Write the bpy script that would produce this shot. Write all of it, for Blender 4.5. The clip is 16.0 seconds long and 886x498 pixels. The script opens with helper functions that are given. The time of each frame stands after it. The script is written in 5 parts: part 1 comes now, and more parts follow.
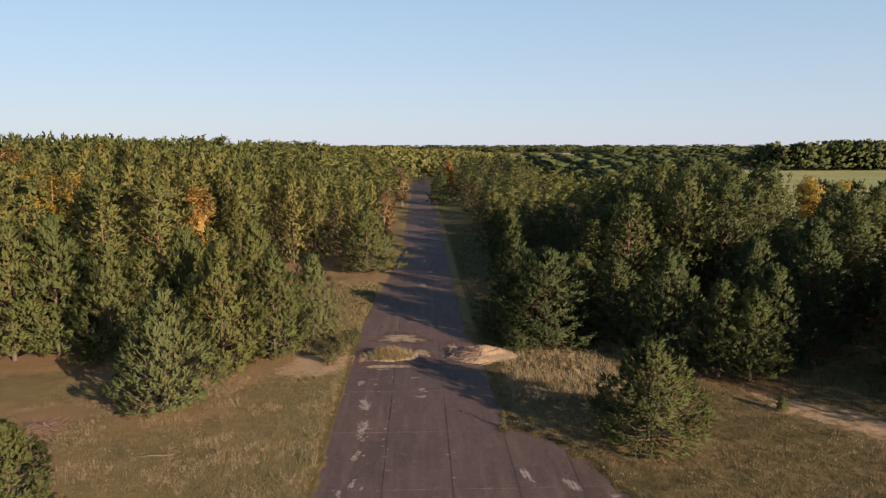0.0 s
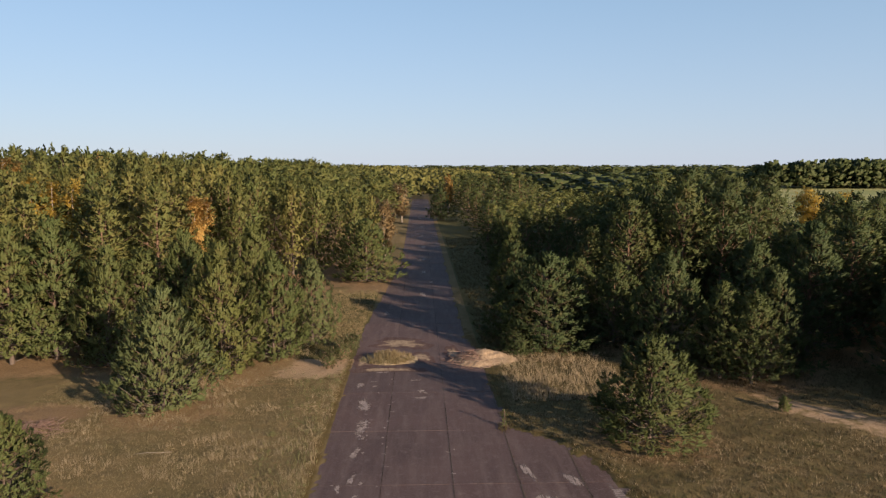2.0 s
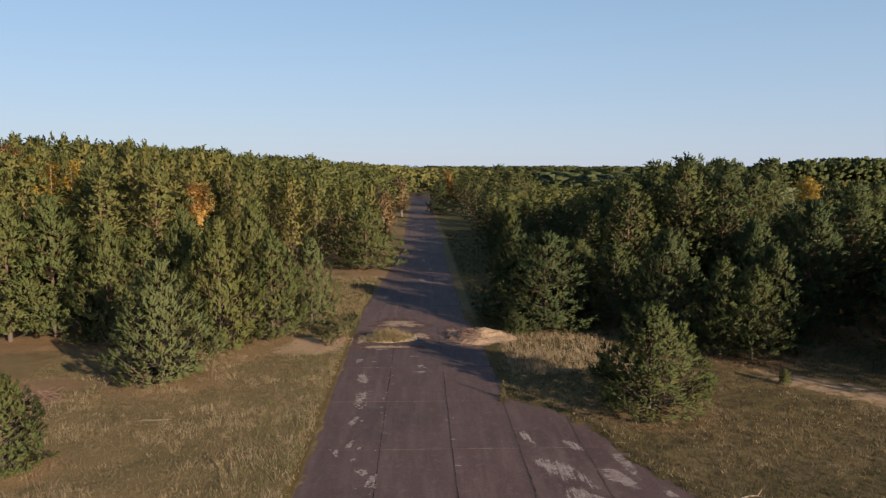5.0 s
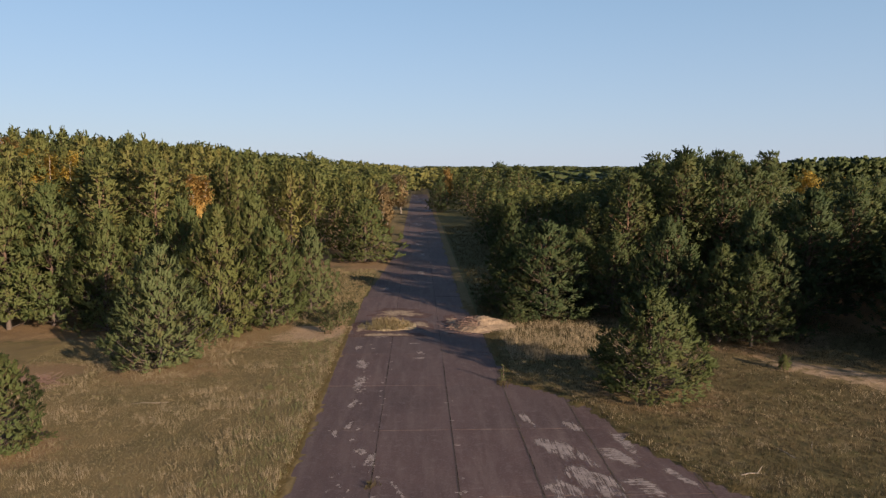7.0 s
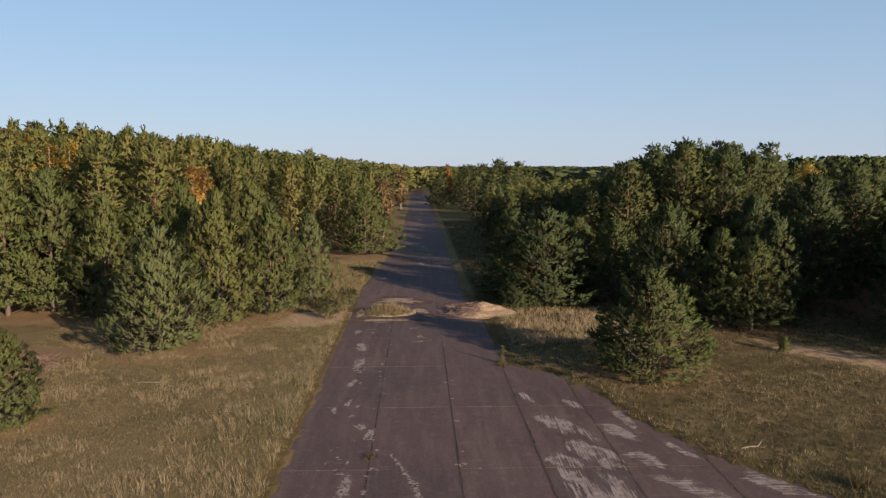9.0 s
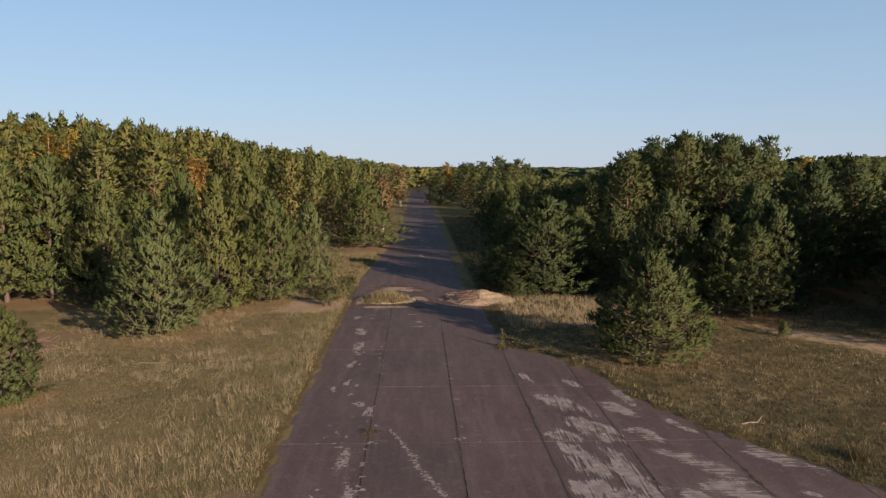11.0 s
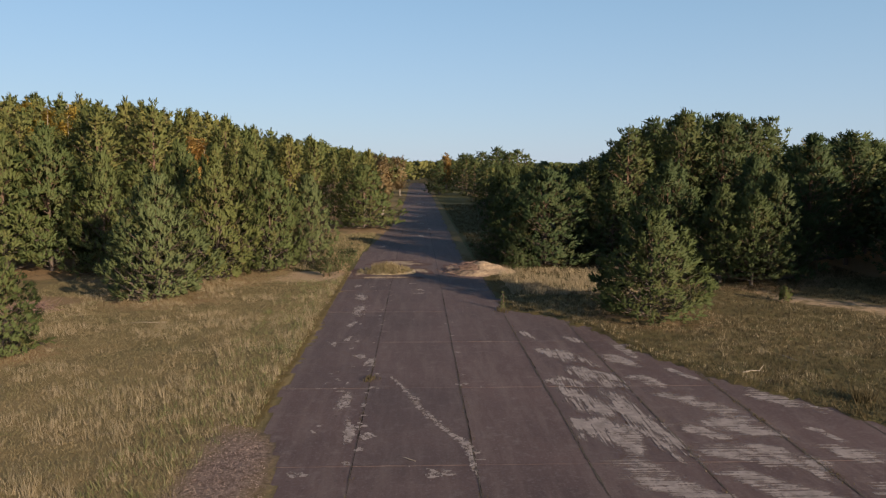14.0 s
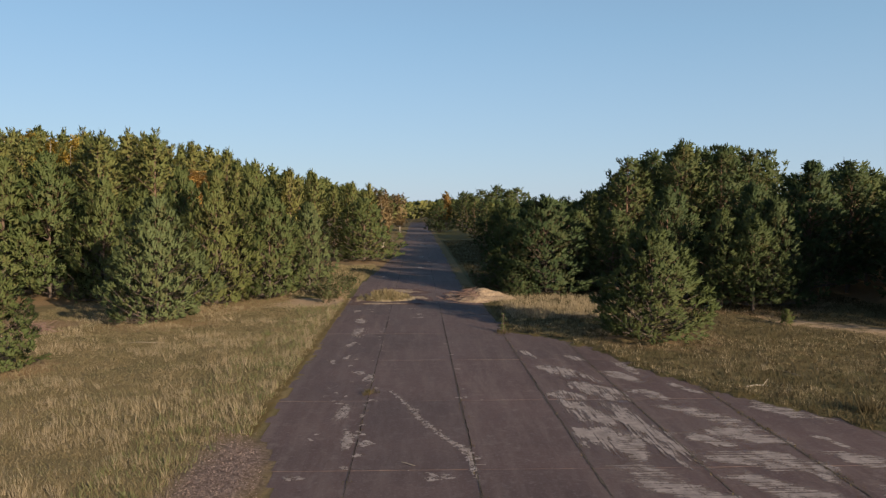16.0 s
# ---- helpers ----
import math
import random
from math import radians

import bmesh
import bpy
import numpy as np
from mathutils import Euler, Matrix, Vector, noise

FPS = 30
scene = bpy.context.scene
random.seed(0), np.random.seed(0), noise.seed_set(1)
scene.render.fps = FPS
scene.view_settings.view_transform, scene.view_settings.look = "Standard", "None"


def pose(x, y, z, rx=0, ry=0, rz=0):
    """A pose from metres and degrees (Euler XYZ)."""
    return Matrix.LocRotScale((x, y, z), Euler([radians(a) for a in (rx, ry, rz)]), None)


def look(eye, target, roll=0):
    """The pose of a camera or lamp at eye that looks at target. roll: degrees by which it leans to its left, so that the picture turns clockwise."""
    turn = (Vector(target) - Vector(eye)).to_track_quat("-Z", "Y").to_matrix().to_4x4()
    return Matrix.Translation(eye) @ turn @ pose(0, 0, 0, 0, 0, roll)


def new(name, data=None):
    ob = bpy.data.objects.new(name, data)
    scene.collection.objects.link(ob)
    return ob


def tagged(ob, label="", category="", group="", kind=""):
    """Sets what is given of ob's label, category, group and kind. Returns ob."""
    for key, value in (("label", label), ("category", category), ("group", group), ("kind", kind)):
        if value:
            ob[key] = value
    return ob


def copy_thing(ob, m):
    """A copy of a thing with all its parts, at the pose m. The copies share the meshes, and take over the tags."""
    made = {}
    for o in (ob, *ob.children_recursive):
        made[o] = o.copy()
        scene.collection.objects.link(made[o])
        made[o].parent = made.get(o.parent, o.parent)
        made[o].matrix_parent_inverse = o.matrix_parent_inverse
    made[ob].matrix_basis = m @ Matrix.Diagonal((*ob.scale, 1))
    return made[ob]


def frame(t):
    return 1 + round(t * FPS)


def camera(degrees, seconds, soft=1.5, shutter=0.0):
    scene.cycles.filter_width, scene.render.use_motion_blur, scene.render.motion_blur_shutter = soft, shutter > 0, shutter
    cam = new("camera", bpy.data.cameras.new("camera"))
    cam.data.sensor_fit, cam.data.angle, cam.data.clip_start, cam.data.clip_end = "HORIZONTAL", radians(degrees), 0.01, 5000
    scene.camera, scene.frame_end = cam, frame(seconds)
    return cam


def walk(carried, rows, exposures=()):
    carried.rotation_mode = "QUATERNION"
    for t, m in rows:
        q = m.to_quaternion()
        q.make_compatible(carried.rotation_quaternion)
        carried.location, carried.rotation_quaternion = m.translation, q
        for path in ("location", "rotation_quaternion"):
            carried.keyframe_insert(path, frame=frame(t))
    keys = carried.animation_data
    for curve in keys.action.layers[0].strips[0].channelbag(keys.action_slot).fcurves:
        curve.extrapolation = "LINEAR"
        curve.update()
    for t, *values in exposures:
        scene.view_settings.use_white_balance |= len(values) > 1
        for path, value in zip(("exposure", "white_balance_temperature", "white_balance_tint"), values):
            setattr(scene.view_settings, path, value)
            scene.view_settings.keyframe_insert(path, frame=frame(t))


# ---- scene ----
PATH = [
    (0, (0.076, -0.225, 14.528), (0.138, 1.754, 14.249), -0.1),
    (0.5, (0.057, -0.248, 14.247), (0.119, 1.732, 13.969), -0.1),
    (1, (0.057, -0.264, 13.956), (0.119, 1.716, 13.678), -0.1),
    (1.5, (0.049, -0.261, 13.654), (0.112, 1.722, 13.404), -0.1),
    (2, (0.046, -0.302, 13.357), (0.11, 1.684, 13.132), -0.1),
    (2.5, (0.037, -0.305, 13.104), (0.101, 1.681, 12.879), -0.1),
    (3, (0.054, -0.314, 12.848), (0.117, 1.673, 12.624), -0.1),
    (3.5, (0.042, -0.327, 12.593), (0.106, 1.66, 12.37), -0.0),
    (4, (0.057, -0.334, 12.293), (0.121, 1.652, 12.069), -0.0),
    (6.5, (0.075, -0.419, 11.18), (0.14, 1.568, 10.96), 0.0),
    (7, (0.072, -0.409, 10.95), (0.138, 1.578, 10.729), 0.0),
    (7.5, (0.079, -0.41, 10.722), (0.145, 1.577, 10.501), 0.0),
    (8, (0.082, -0.422, 10.477), (0.148, 1.565, 10.257), 0.0),
    (8.5, (0.084, -0.43, 10.228), (0.151, 1.556, 10.008), 0.0),
    (9, (0.084, -0.465, 9.971), (0.15, 1.522, 9.751), 0.0),
    (11.5, (0.069, -0.553, 8.772), (0.137, 1.434, 8.555), 0.1),
    (12, (0.051, -0.587, 8.444), (0.119, 1.4, 8.227), 0.1),
    (12.5, (0.038, -0.606, 8.132), (0.107, 1.381, 7.916), 0.1),
    (13, (0.02, -0.614, 7.896), (0.089, 1.373, 7.68), 0.1),
    (13.5, (0.004, -0.617, 7.636), (0.074, 1.37, 7.42), 0.2),
    (14, (-0.003, -0.651, 7.336), (0.067, 1.335, 7.11), 0.1),
    (14.5, (-0.007, -0.668, 7.068), (0.063, 1.316, 6.824), 0.1),
    (15, (-0.017, -0.684, 6.837), (0.054, 1.299, 6.59), 0.2),
    (15.5, (-0.002, -0.678, 6.579), (0.068, 1.311, 6.379), 0.1),
    (16, (0.007, -0.663, 6.325), (0.077, 1.332, 6.21), 0.1),
]
cam = camera(61.5, 16.0, soft=1.3)
walk(cam, [(t, look(eye, target, roll)) for t, eye, target, roll in PATH], exposures=[(0, 0.95, 6650, 17), (2, 0.87, 6400, 17), (5, 0.79, 6300, 17), (12, 0.76, 6220, 15), (16, 0.77, 6130, 10)])

# ---- world and sun ----
SUN_AZ, SUN_EL = math.atan2(0.62, -0.785), radians(15.5)
world = bpy.data.worlds.new("sky")
scene.world = world
world.use_nodes = True
wt = world.node_tree
sky = wt.nodes.new("ShaderNodeTexSky")
sky.sky_type, sky.sun_disc = "NISHITA", False
sky.sun_elevation, sky.sun_rotation = SUN_EL, SUN_AZ
sky.air_density, sky.dust_density, sky.ozone_density = 0.9, 0.1, 2.5
haze = wt.nodes.new("ShaderNodeMix")
haze.data_type = "RGBA"
where = wt.nodes.new("ShaderNodeTexCoord")
apart = wt.nodes.new("ShaderNodeSeparateXYZ")
fade = wt.nodes.new("ShaderNodeMapRange")          # haze thins out towards the zenith
for key, v in (("From Min", 0.0), ("From Max", 0.5), ("To Min", 0.80), ("To Max", 0.18)):
    fade.inputs[key].default_value = v
wt.links.new(where.outputs["Generated"], apart.inputs[0])
wt.links.new(apart.outputs["Z"], fade.inputs["Value"])
wt.links.new(fade.outputs[0], haze.inputs[0])
low = wt.nodes.new("ShaderNodeMapRange")           # greyer at the horizon
low.inputs["From Max"].default_value, low.inputs["To Min"].default_value, low.inputs["To Max"].default_value = 0.22, 1.0, 0.0
tint = wt.nodes.new("ShaderNodeMix")
tint.data_type = "RGBA"
wt.links.new(apart.outputs["Z"], low.inputs["Value"])
wt.links.new(low.outputs[0], tint.inputs[0])
tint.inputs[6].default_value, tint.inputs[7].default_value = (4.05, 6.10, 7.75, 1), (4.80, 5.80, 6.95, 1)
wt.links.new(tint.outputs[2], haze.inputs[7])
wt.links.new(sky.outputs[0], haze.inputs[6])
wt.links.new(haze.outputs[2], wt.nodes["Background"].inputs[0])
wt.nodes["Background"].inputs[1].default_value = 0.060

sun = new("sun", bpy.data.lights.new("sun", "SUN"))
sun.data.energy, sun.data.angle, sun.data.color = 5.0, radians(0.6), (1.0, 0.81, 0.56)
toward = Vector((math.sin(SUN_AZ) * math.cos(SUN_EL), math.cos(SUN_AZ) * math.cos(SUN_EL), math.sin(SUN_EL)))
sun.matrix_world = look(toward * 100, (0, 0, 0))


# ---- materials ----
class Nodes:
    """A material's node tree, with short ways to add nodes."""

    def __init__(self, name):
        self.mat = bpy.data.materials.new(name)
        self.mat.use_nodes = True
        self.t = self.mat.node_tree
        self.bsdf = self.t.nodes["Principled BSDF"]
        self.out = self.t.nodes["Material Output"]

    def link(self, a, b):
        self.t.links.new(a, b)

    def put(self, socket, v):
        if isinstance(v, bpy.types.NodeSocket):
            self.link(v, socket)
        elif isinstance(v, tuple) and len(v) == 3 and socket.type == "RGBA":
            socket.default_value = (*v, 1)
        else:
            socket.default_value = v

    def coords(self, kind="world", scale=(1, 1, 1)):
        if kind == "world":
            src = self.t.nodes.new("ShaderNodeNewGeometry").outputs["Position"]
        else:
            src = self.t.nodes.new("ShaderNodeTexCoord").outputs["Object"]
        m = self.t.nodes.new("ShaderNodeMapping")
        m.inputs["Scale"].default_value = scale
        self.link(src, m.inputs["Vector"])
        return m.outputs[0]

    def noise(self, scale, detail=4, rough=0.6, vec=None, dist=0.0):
        n = self.t.nodes.new("ShaderNodeTexNoise")
        n.inputs["Scale"].default_value, n.inputs["Detail"].default_value = scale, detail
        n.inputs["Roughness"].default_value, n.inputs["Distortion"].default_value = rough, dist
        self.link(vec if vec is not None else self.coords(), n.inputs["Vector"])
        return n.outputs["Fac"]

    def ramp(self, fac, lo, hi, a=0.0, b=1.0):
        n = self.t.nodes.new("ShaderNodeMapRange")
        n.inputs["From Min"].default_value, n.inputs["From Max"].default_value = lo, hi
        n.inputs["To Min"].default_value, n.inputs["To Max"].default_value = a, b
        n.clamp = True
        self.link(fac, n.inputs["Value"])
        return n.outputs[0]

    def mix(self, fac, a, b):
        n = self.t.nodes.new("ShaderNodeMix")
        n.data_type = "RGBA"
        self.put(n.inputs[0], fac)
        self.put(n.inputs[6], a)
        self.put(n.inputs[7], b)
        return n.outputs[2]

    def math(self, op, a, b=0.0):
        n = self.t.nodes.new("ShaderNodeMath")
        n.operation = op
        self.put(n.inputs[0], a)
        self.put(n.inputs[1], b)
        return n.outputs[0]

    def attr(self, name):
        n = self.t.nodes.new("ShaderNodeAttribute")
        n.attribute_name = name
        return n.outputs["Fac"]

    def random(self):
        return self.t.nodes.new("ShaderNodeObjectInfo").outputs["Random"]

    def island(self):
        return self.t.nodes.new("ShaderNodeNewGeometry").outputs["Random Per Island"]

    def bump(self, height, strength=0.4, distance=0.05):
        n = self.t.nodes.new("ShaderNodeBump")
        n.inputs["Strength"].default_value, n.inputs["Distance"].default_value = strength, distance
        self.link(height, n.inputs["Height"])
        self.link(n.outputs[0], self.bsdf.inputs["Normal"])

    def done(self, colour, rough=0.85, spec=0.25):
        self.put(self.bsdf.inputs["Base Color"], colour)
        self.put(self.bsdf.inputs["Roughness"], rough)
        self.bsdf.inputs["Specular IOR Level"].default_value = spec
        return self.mat

    def leafy(self, colour, share=0.25, rough=0.65, spec=0.25):
        """Leaves and needles let part of the light through."""
        self.done(colour, rough, spec)
        tr = self.t.nodes.new("ShaderNodeBsdfTranslucent")
        self.link(colour, tr.inputs["Color"])
        mx = self.t.nodes.new("ShaderNodeMixShader")
        mx.inputs[0].default_value = share
        self.link(self.bsdf.outputs[0], mx.inputs[1])
        self.link(tr.outputs[0], mx.inputs[2])
        self.link(mx.outputs[0], self.out.inputs["Surface"])
        return self.mat


def needle_material(name, cool, warm, old):
    """Green young needles at the ends of the twigs, yellowing and brown ones further in."""
    n = Nodes(name)
    c = n.mix(n.random(), cool, warm)
    c = n.mix(n.ramp(n.noise(0.5, 3), 0.42, 0.68, 0, 0.55), c, warm)
    c = n.mix(n.ramp(n.island(), 0.0, 1.0, 0.0, 0.35), c, cool)
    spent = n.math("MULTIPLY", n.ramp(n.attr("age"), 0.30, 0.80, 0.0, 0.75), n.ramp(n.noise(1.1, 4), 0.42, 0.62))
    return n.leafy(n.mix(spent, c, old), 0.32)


# Lighter needles left, darker right of the road: sun and shade in the colour.
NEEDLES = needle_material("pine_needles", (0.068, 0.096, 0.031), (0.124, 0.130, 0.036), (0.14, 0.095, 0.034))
NEEDLES_LIT = needle_material("sunlit_yellowing_needles", (0.102, 0.126, 0.038), (0.180, 0.166, 0.046), (0.19, 0.13, 0.046))
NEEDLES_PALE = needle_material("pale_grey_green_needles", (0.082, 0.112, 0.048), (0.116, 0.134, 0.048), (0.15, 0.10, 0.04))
NEEDLES_DARKENED = needle_material("darkened_needles", (0.046, 0.070, 0.025), (0.080, 0.094, 0.026), (0.115, 0.075, 0.028))


def leaf_material(name, a, b):
    n = Nodes(name)
    c = n.mix(n.island(), a, b)
    c = n.mix(n.ramp(n.noise(0.8, 3), 0.45, 0.7, 0, 0.6), c, a)
    return n.leafy(c, 0.45)


LEAVES_ORANGE = leaf_material("orange_leaves", (0.46, 0.28, 0.08), (0.52, 0.36, 0.125))
LEAVES_YELLOW = leaf_material("yellow_leaves", (0.58, 0.39, 0.07), (0.44, 0.34, 0.09))
LEAVES_TAN = leaf_material("tan_leaves", (0.25, 0.175, 0.085), (0.33, 0.24, 0.125))
LEAVES_BUSH = leaf_material("bush_leaves", (0.10, 0.12, 0.05), (0.17, 0.16, 0.07))


def pine_bark():
    n = Nodes("pine_bark")
    v = n.coords("object")
    sep = n.t.nodes.new("ShaderNodeSeparateXYZ")
    n.link(v, sep.inputs[0])
    up = n.ramp(sep.outputs["Z"], 1.5, 5.0)
    grain = n.noise(6, 5, 0.7, n.coords("object", (3, 3, 1)))
    low = n.mix(grain, (0.075, 0.055, 0.045), (0.15, 0.115, 0.095))
    high = n.mix(grain, (0.11, 0.066, 0.042), (0.19, 0.118, 0.078))
    n.bump(grain, 0.8, 0.04)
    return n.done(n.mix(up, low, high), 0.9)


def simple(name, a, b, scale, rough=0.9, stretch=(1, 1, 1), bump=0.4, distance=0.03, kind="world"):
    n = Nodes(name)
    f = n.noise(scale, 5, 0.65, n.coords(kind, stretch))
    n.bump(f, bump, distance)
    return n.done(n.mix(n.ramp(f, 0.3, 0.7), a, b), rough)


BARK = pine_bark()
BRANCH_BARK = simple("branch_bark", (0.20, 0.12, 0.075), (0.36, 0.25, 0.17), 3)
BIRCH_BARK = simple("birch_bark", (0.40, 0.34, 0.28), (0.2, 0.16, 0.13), 5, stretch=(1, 1, 2.5))
DEADWOOD = simple("deadwood", (0.20, 0.155, 0.115), (0.34, 0.28, 0.22), 8)
TWIGS = simple("dry_twigs", (0.13, 0.075, 0.06), (0.24, 0.16, 0.13), 5)


def blade_material(name, a, b, c):
    n = Nodes(name)
    col = n.mix(n.ramp(n.noise(0.45, 5), 0.40, 0.60), a, b)
    col = n.mix(n.ramp(n.island(), 0.2, 1.0), col, c)
    return n.leafy(col, 0.25, 0.7)


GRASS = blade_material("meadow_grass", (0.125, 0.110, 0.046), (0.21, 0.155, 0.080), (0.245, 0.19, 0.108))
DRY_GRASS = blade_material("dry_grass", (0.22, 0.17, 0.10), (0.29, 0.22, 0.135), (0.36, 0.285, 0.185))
# Darkened grass for the right: sun angle and tree shade put into the colour.
DARKENED_GRASS = blade_material("fresh_grass", (0.056, 0.048, 0.018), (0.080, 0.059, 0.027), (0.115, 0.084, 0.042))

LUSH_GRASS = blade_material("lush_grass", (0.085, 0.10, 0.034), (0.12, 0.125, 0.045), (0.20, 0.18, 0.085))


def ground_material():
    n = Nodes("meadow_soil")
    fine, mid, big = n.noise(9, 6, 0.7), n.noise(1.3, 5), n.noise(0.16, 4)
    c = n.mix(n.ramp(big, 0.38, 0.62), (0.120, 0.094, 0.043), (0.19, 0.136, 0.066))
    c = n.mix(n.ramp(mid, 0.45, 0.7, 0, 0.75), c, (0.20, 0.142, 0.07))
    c = n.mix(n.ramp(fine, 0.52, 0.75, 0, 0.6), c, (0.10, 0.085, 0.04))
    litter = n.mix(n.ramp(fine, 0.35, 0.7), (0.17, 0.104, 0.052), (0.28, 0.19, 0.108))
    c = n.mix(n.ramp(n.math("ADD", n.attr("litter"), n.ramp(mid, 0.3, 0.7, -0.3, 0.3)), 0.3, 0.7), c, litter)
    sand = n.mix(n.ramp(fine, 0.35, 0.7), (0.28, 0.185, 0.112), (0.44, 0.315, 0.205))
    c = n.mix(n.ramp(n.math("ADD", n.attr("sand"), n.ramp(mid, 0.3, 0.7, -0.35, 0.35)), 0.35, 0.65), c, sand)
    moss = n.mix(n.ramp(fine, 0.4, 0.6), (0.085, 0.062, 0.022), (0.12, 0.082, 0.032))
    c = n.mix(n.ramp(n.math("ADD", n.attr("moss"), n.ramp(mid, 0.3, 0.7, -0.2, 0.2)), 0.35, 0.65), c, moss)
    c = n.mix(n.attr("rubble"), c, n.mix(n.ramp(fine, 0.4, 0.65), (0.10, 0.066, 0.054), (0.22, 0.16, 0.135)))
    # olive turf; right of the road its dark tone also paints in shade
    verge = n.mix(n.ramp(fine, 0.35, 0.65), (0.066, 0.064, 0.024), (0.115, 0.096, 0.040))
    c = n.mix(n.ramp(n.math("ADD", n.attr("verge"), n.ramp(mid, 0.3, 0.7, -0.3, 0.3)), 0.3, 0.7), c, verge)
    c = n.mix(n.attr("joint"), c, (0.032, 0.026, 0.021))
    c = n.mix(n.attr("field"), c, n.mix(n.ramp(n.noise(0.02, 4), 0.4, 0.6), (0.24, 0.25, 0.10), (0.31, 0.29, 0.13)))
    c = n.mix(n.attr("stubble"), c, n.mix(n.ramp(n.noise(0.02, 4), 0.4, 0.6), (0.40, 0.31, 0.19), (0.50, 0.40, 0.26)))
    n.bump(n.math("ADD", fine, mid), 0.7, 0.08)
    return n.done(c, 0.95, 0.1)


GROUND = ground_material()
SEAM = simple("seam_tar", (0.040, 0.030, 0.025), (0.115, 0.088, 0.066), 6, bump=0.8)


def road_colour(n):
    v = n.coords()
    big, mid, fine = n.noise(0.25, 4, 0.6, v), n.noise(2.2, 6, 0.7, v), n.noise(45, 3, 0.6, v)
    streak = n.noise(1.0, 5, 0.7, n.coords("world", (2.0, 0.22, 1)))
    c = n.mix(n.ramp(big, 0.35, 0.65), (0.072, 0.0425, 0.0395), (0.106, 0.063, 0.057))
    c = n.mix(n.ramp(streak, 0.45, 0.68, 0, 0.8), c, (0.140, 0.095, 0.083))
    c = n.mix(n.ramp(mid, 0.54, 0.70, 0, 0.7), c, (0.17, 0.126, 0.112))
    c = n.mix(n.ramp(n.noise(11, 4, 0.7, v), 0.54, 0.70, 0, 0.8), c, (0.17, 0.133, 0.122))
    c = n.mix(n.ramp(n.noise(6, 5, 0.75, v), 0.56, 0.70, 0, 0.75), c, (0.044, 0.031, 0.030))
    c = n.mix(n.ramp(fine, 0.55, 0.8, 0, 0.5), c, (0.035, 0.029, 0.03))
    return c, mid, fine, streak


def road_material():
    n = Nodes("tarred_concrete")
    c, mid, fine, streak = road_colour(n)
    c = n.mix(n.ramp(n.random(), 0, 1, 0.0, 0.3), c, (0.05, 0.04, 0.041))
    n.bump(n.math("ADD", mid, fine), 0.35, 0.02)
    return n.done(c, 0.8, 0.3)


def worn_material(name, stretch, lo, hi, streaks=(2.6, 2.6, 2.6), tilt=0.0):
    """Bare pale concrete where the tar has worn off, with dark tar left in the brushed grooves."""
    n = Nodes(name)
    fine = n.noise(45, 3, 0.6)
    pale = n.mix(n.ramp(n.noise(3, 4), 0.35, 0.65), (0.185, 0.146, 0.132), (0.31, 0.25, 0.228))
    groove = n.noise(1.0, 3, 0.6, n.coords("world", stretch))
    turn = n.t.nodes.new("ShaderNodeVectorRotate")
    turn.rotation_type = "Z_AXIS"
    turn.inputs["Angle"].default_value = radians(tilt)
    n.link(n.coords(), turn.inputs["Vector"])
    size = n.t.nodes.new("ShaderNodeMapping")
    size.inputs["Scale"].default_value = streaks
    n.link(turn.outputs[0], size.inputs["Vector"])
    blot = n.noise(1.0, 6, 0.65, size.outputs[0], 0.4)
    left = n.math("ADD", n.ramp(groove, 0.3, 0.7, -0.22, 0.22), blot)
    left = n.math("ADD", left, n.ramp(n.noise(14, 4, 0.75), 0.35, 0.65, -0.10, 0.06))
    left = n.ramp(n.math("ADD", left, n.ramp(n.attr("worn"), 0, 1, -0.50, 0.08)), lo, hi)
    n.bump(n.math("ADD", groove, fine), 0.4, 0.02)
    n.done(pale, 0.9, 0.2)
    bare = n.t.nodes.new("ShaderNodeBsdfTransparent")
    mx = n.t.nodes.new("ShaderNodeMixShader")
    n.link(left, mx.inputs[0])
    n.link(bare.outputs[0], mx.inputs[1])
    n.link(n.bsdf.outputs[0], mx.inputs[2])
    n.link(mx.outputs[0], n.out.inputs["Surface"])
    return n.mat


def drift_material():
    """Sand blown thinly over the road, which shows through."""
    n = Nodes("drifted_sand")
    c, mid, fine, streak = road_colour(n)
    sand = n.mix(n.ramp(n.noise(9, 5), 0.35, 0.65), (0.25, 0.18, 0.12), (0.38, 0.285, 0.195))
    cover = n.math("ADD", n.noise(1.8, 6, 0.7), n.ramp(n.attr("worn"), 0, 1, -0.32, 0.1))
    return n.done(n.mix(n.ramp(cover, 0.42, 0.62), c, sand), 0.95, 0.1)


ROAD = road_material()
DRIFT = drift_material()
WORN = worn_material("worn_concrete", (7, 7, 7), 0.40, 0.52)
WORN_GROOVED = worn_material("grooved_worn_concrete", (14, 0.5, 1), 0.38, 0.56, (2.2, 1.1, 1), -20)
WORN_BRUSHED = worn_material("cross_brushed_worn_concrete", (0.5, 13, 1), 0.39, 0.57, (1.6, 1.5, 1), -20)
SAND = simple("heap_sand", (0.20, 0.135, 0.085), (0.37, 0.27, 0.18), 6, bump=0.8, distance=0.08)
SAND_SOIL = simple("earth_heap_soil", (0.20, 0.15, 0.085), (0.38, 0.29, 0.185), 3, bump=0.9, distance=0.1)
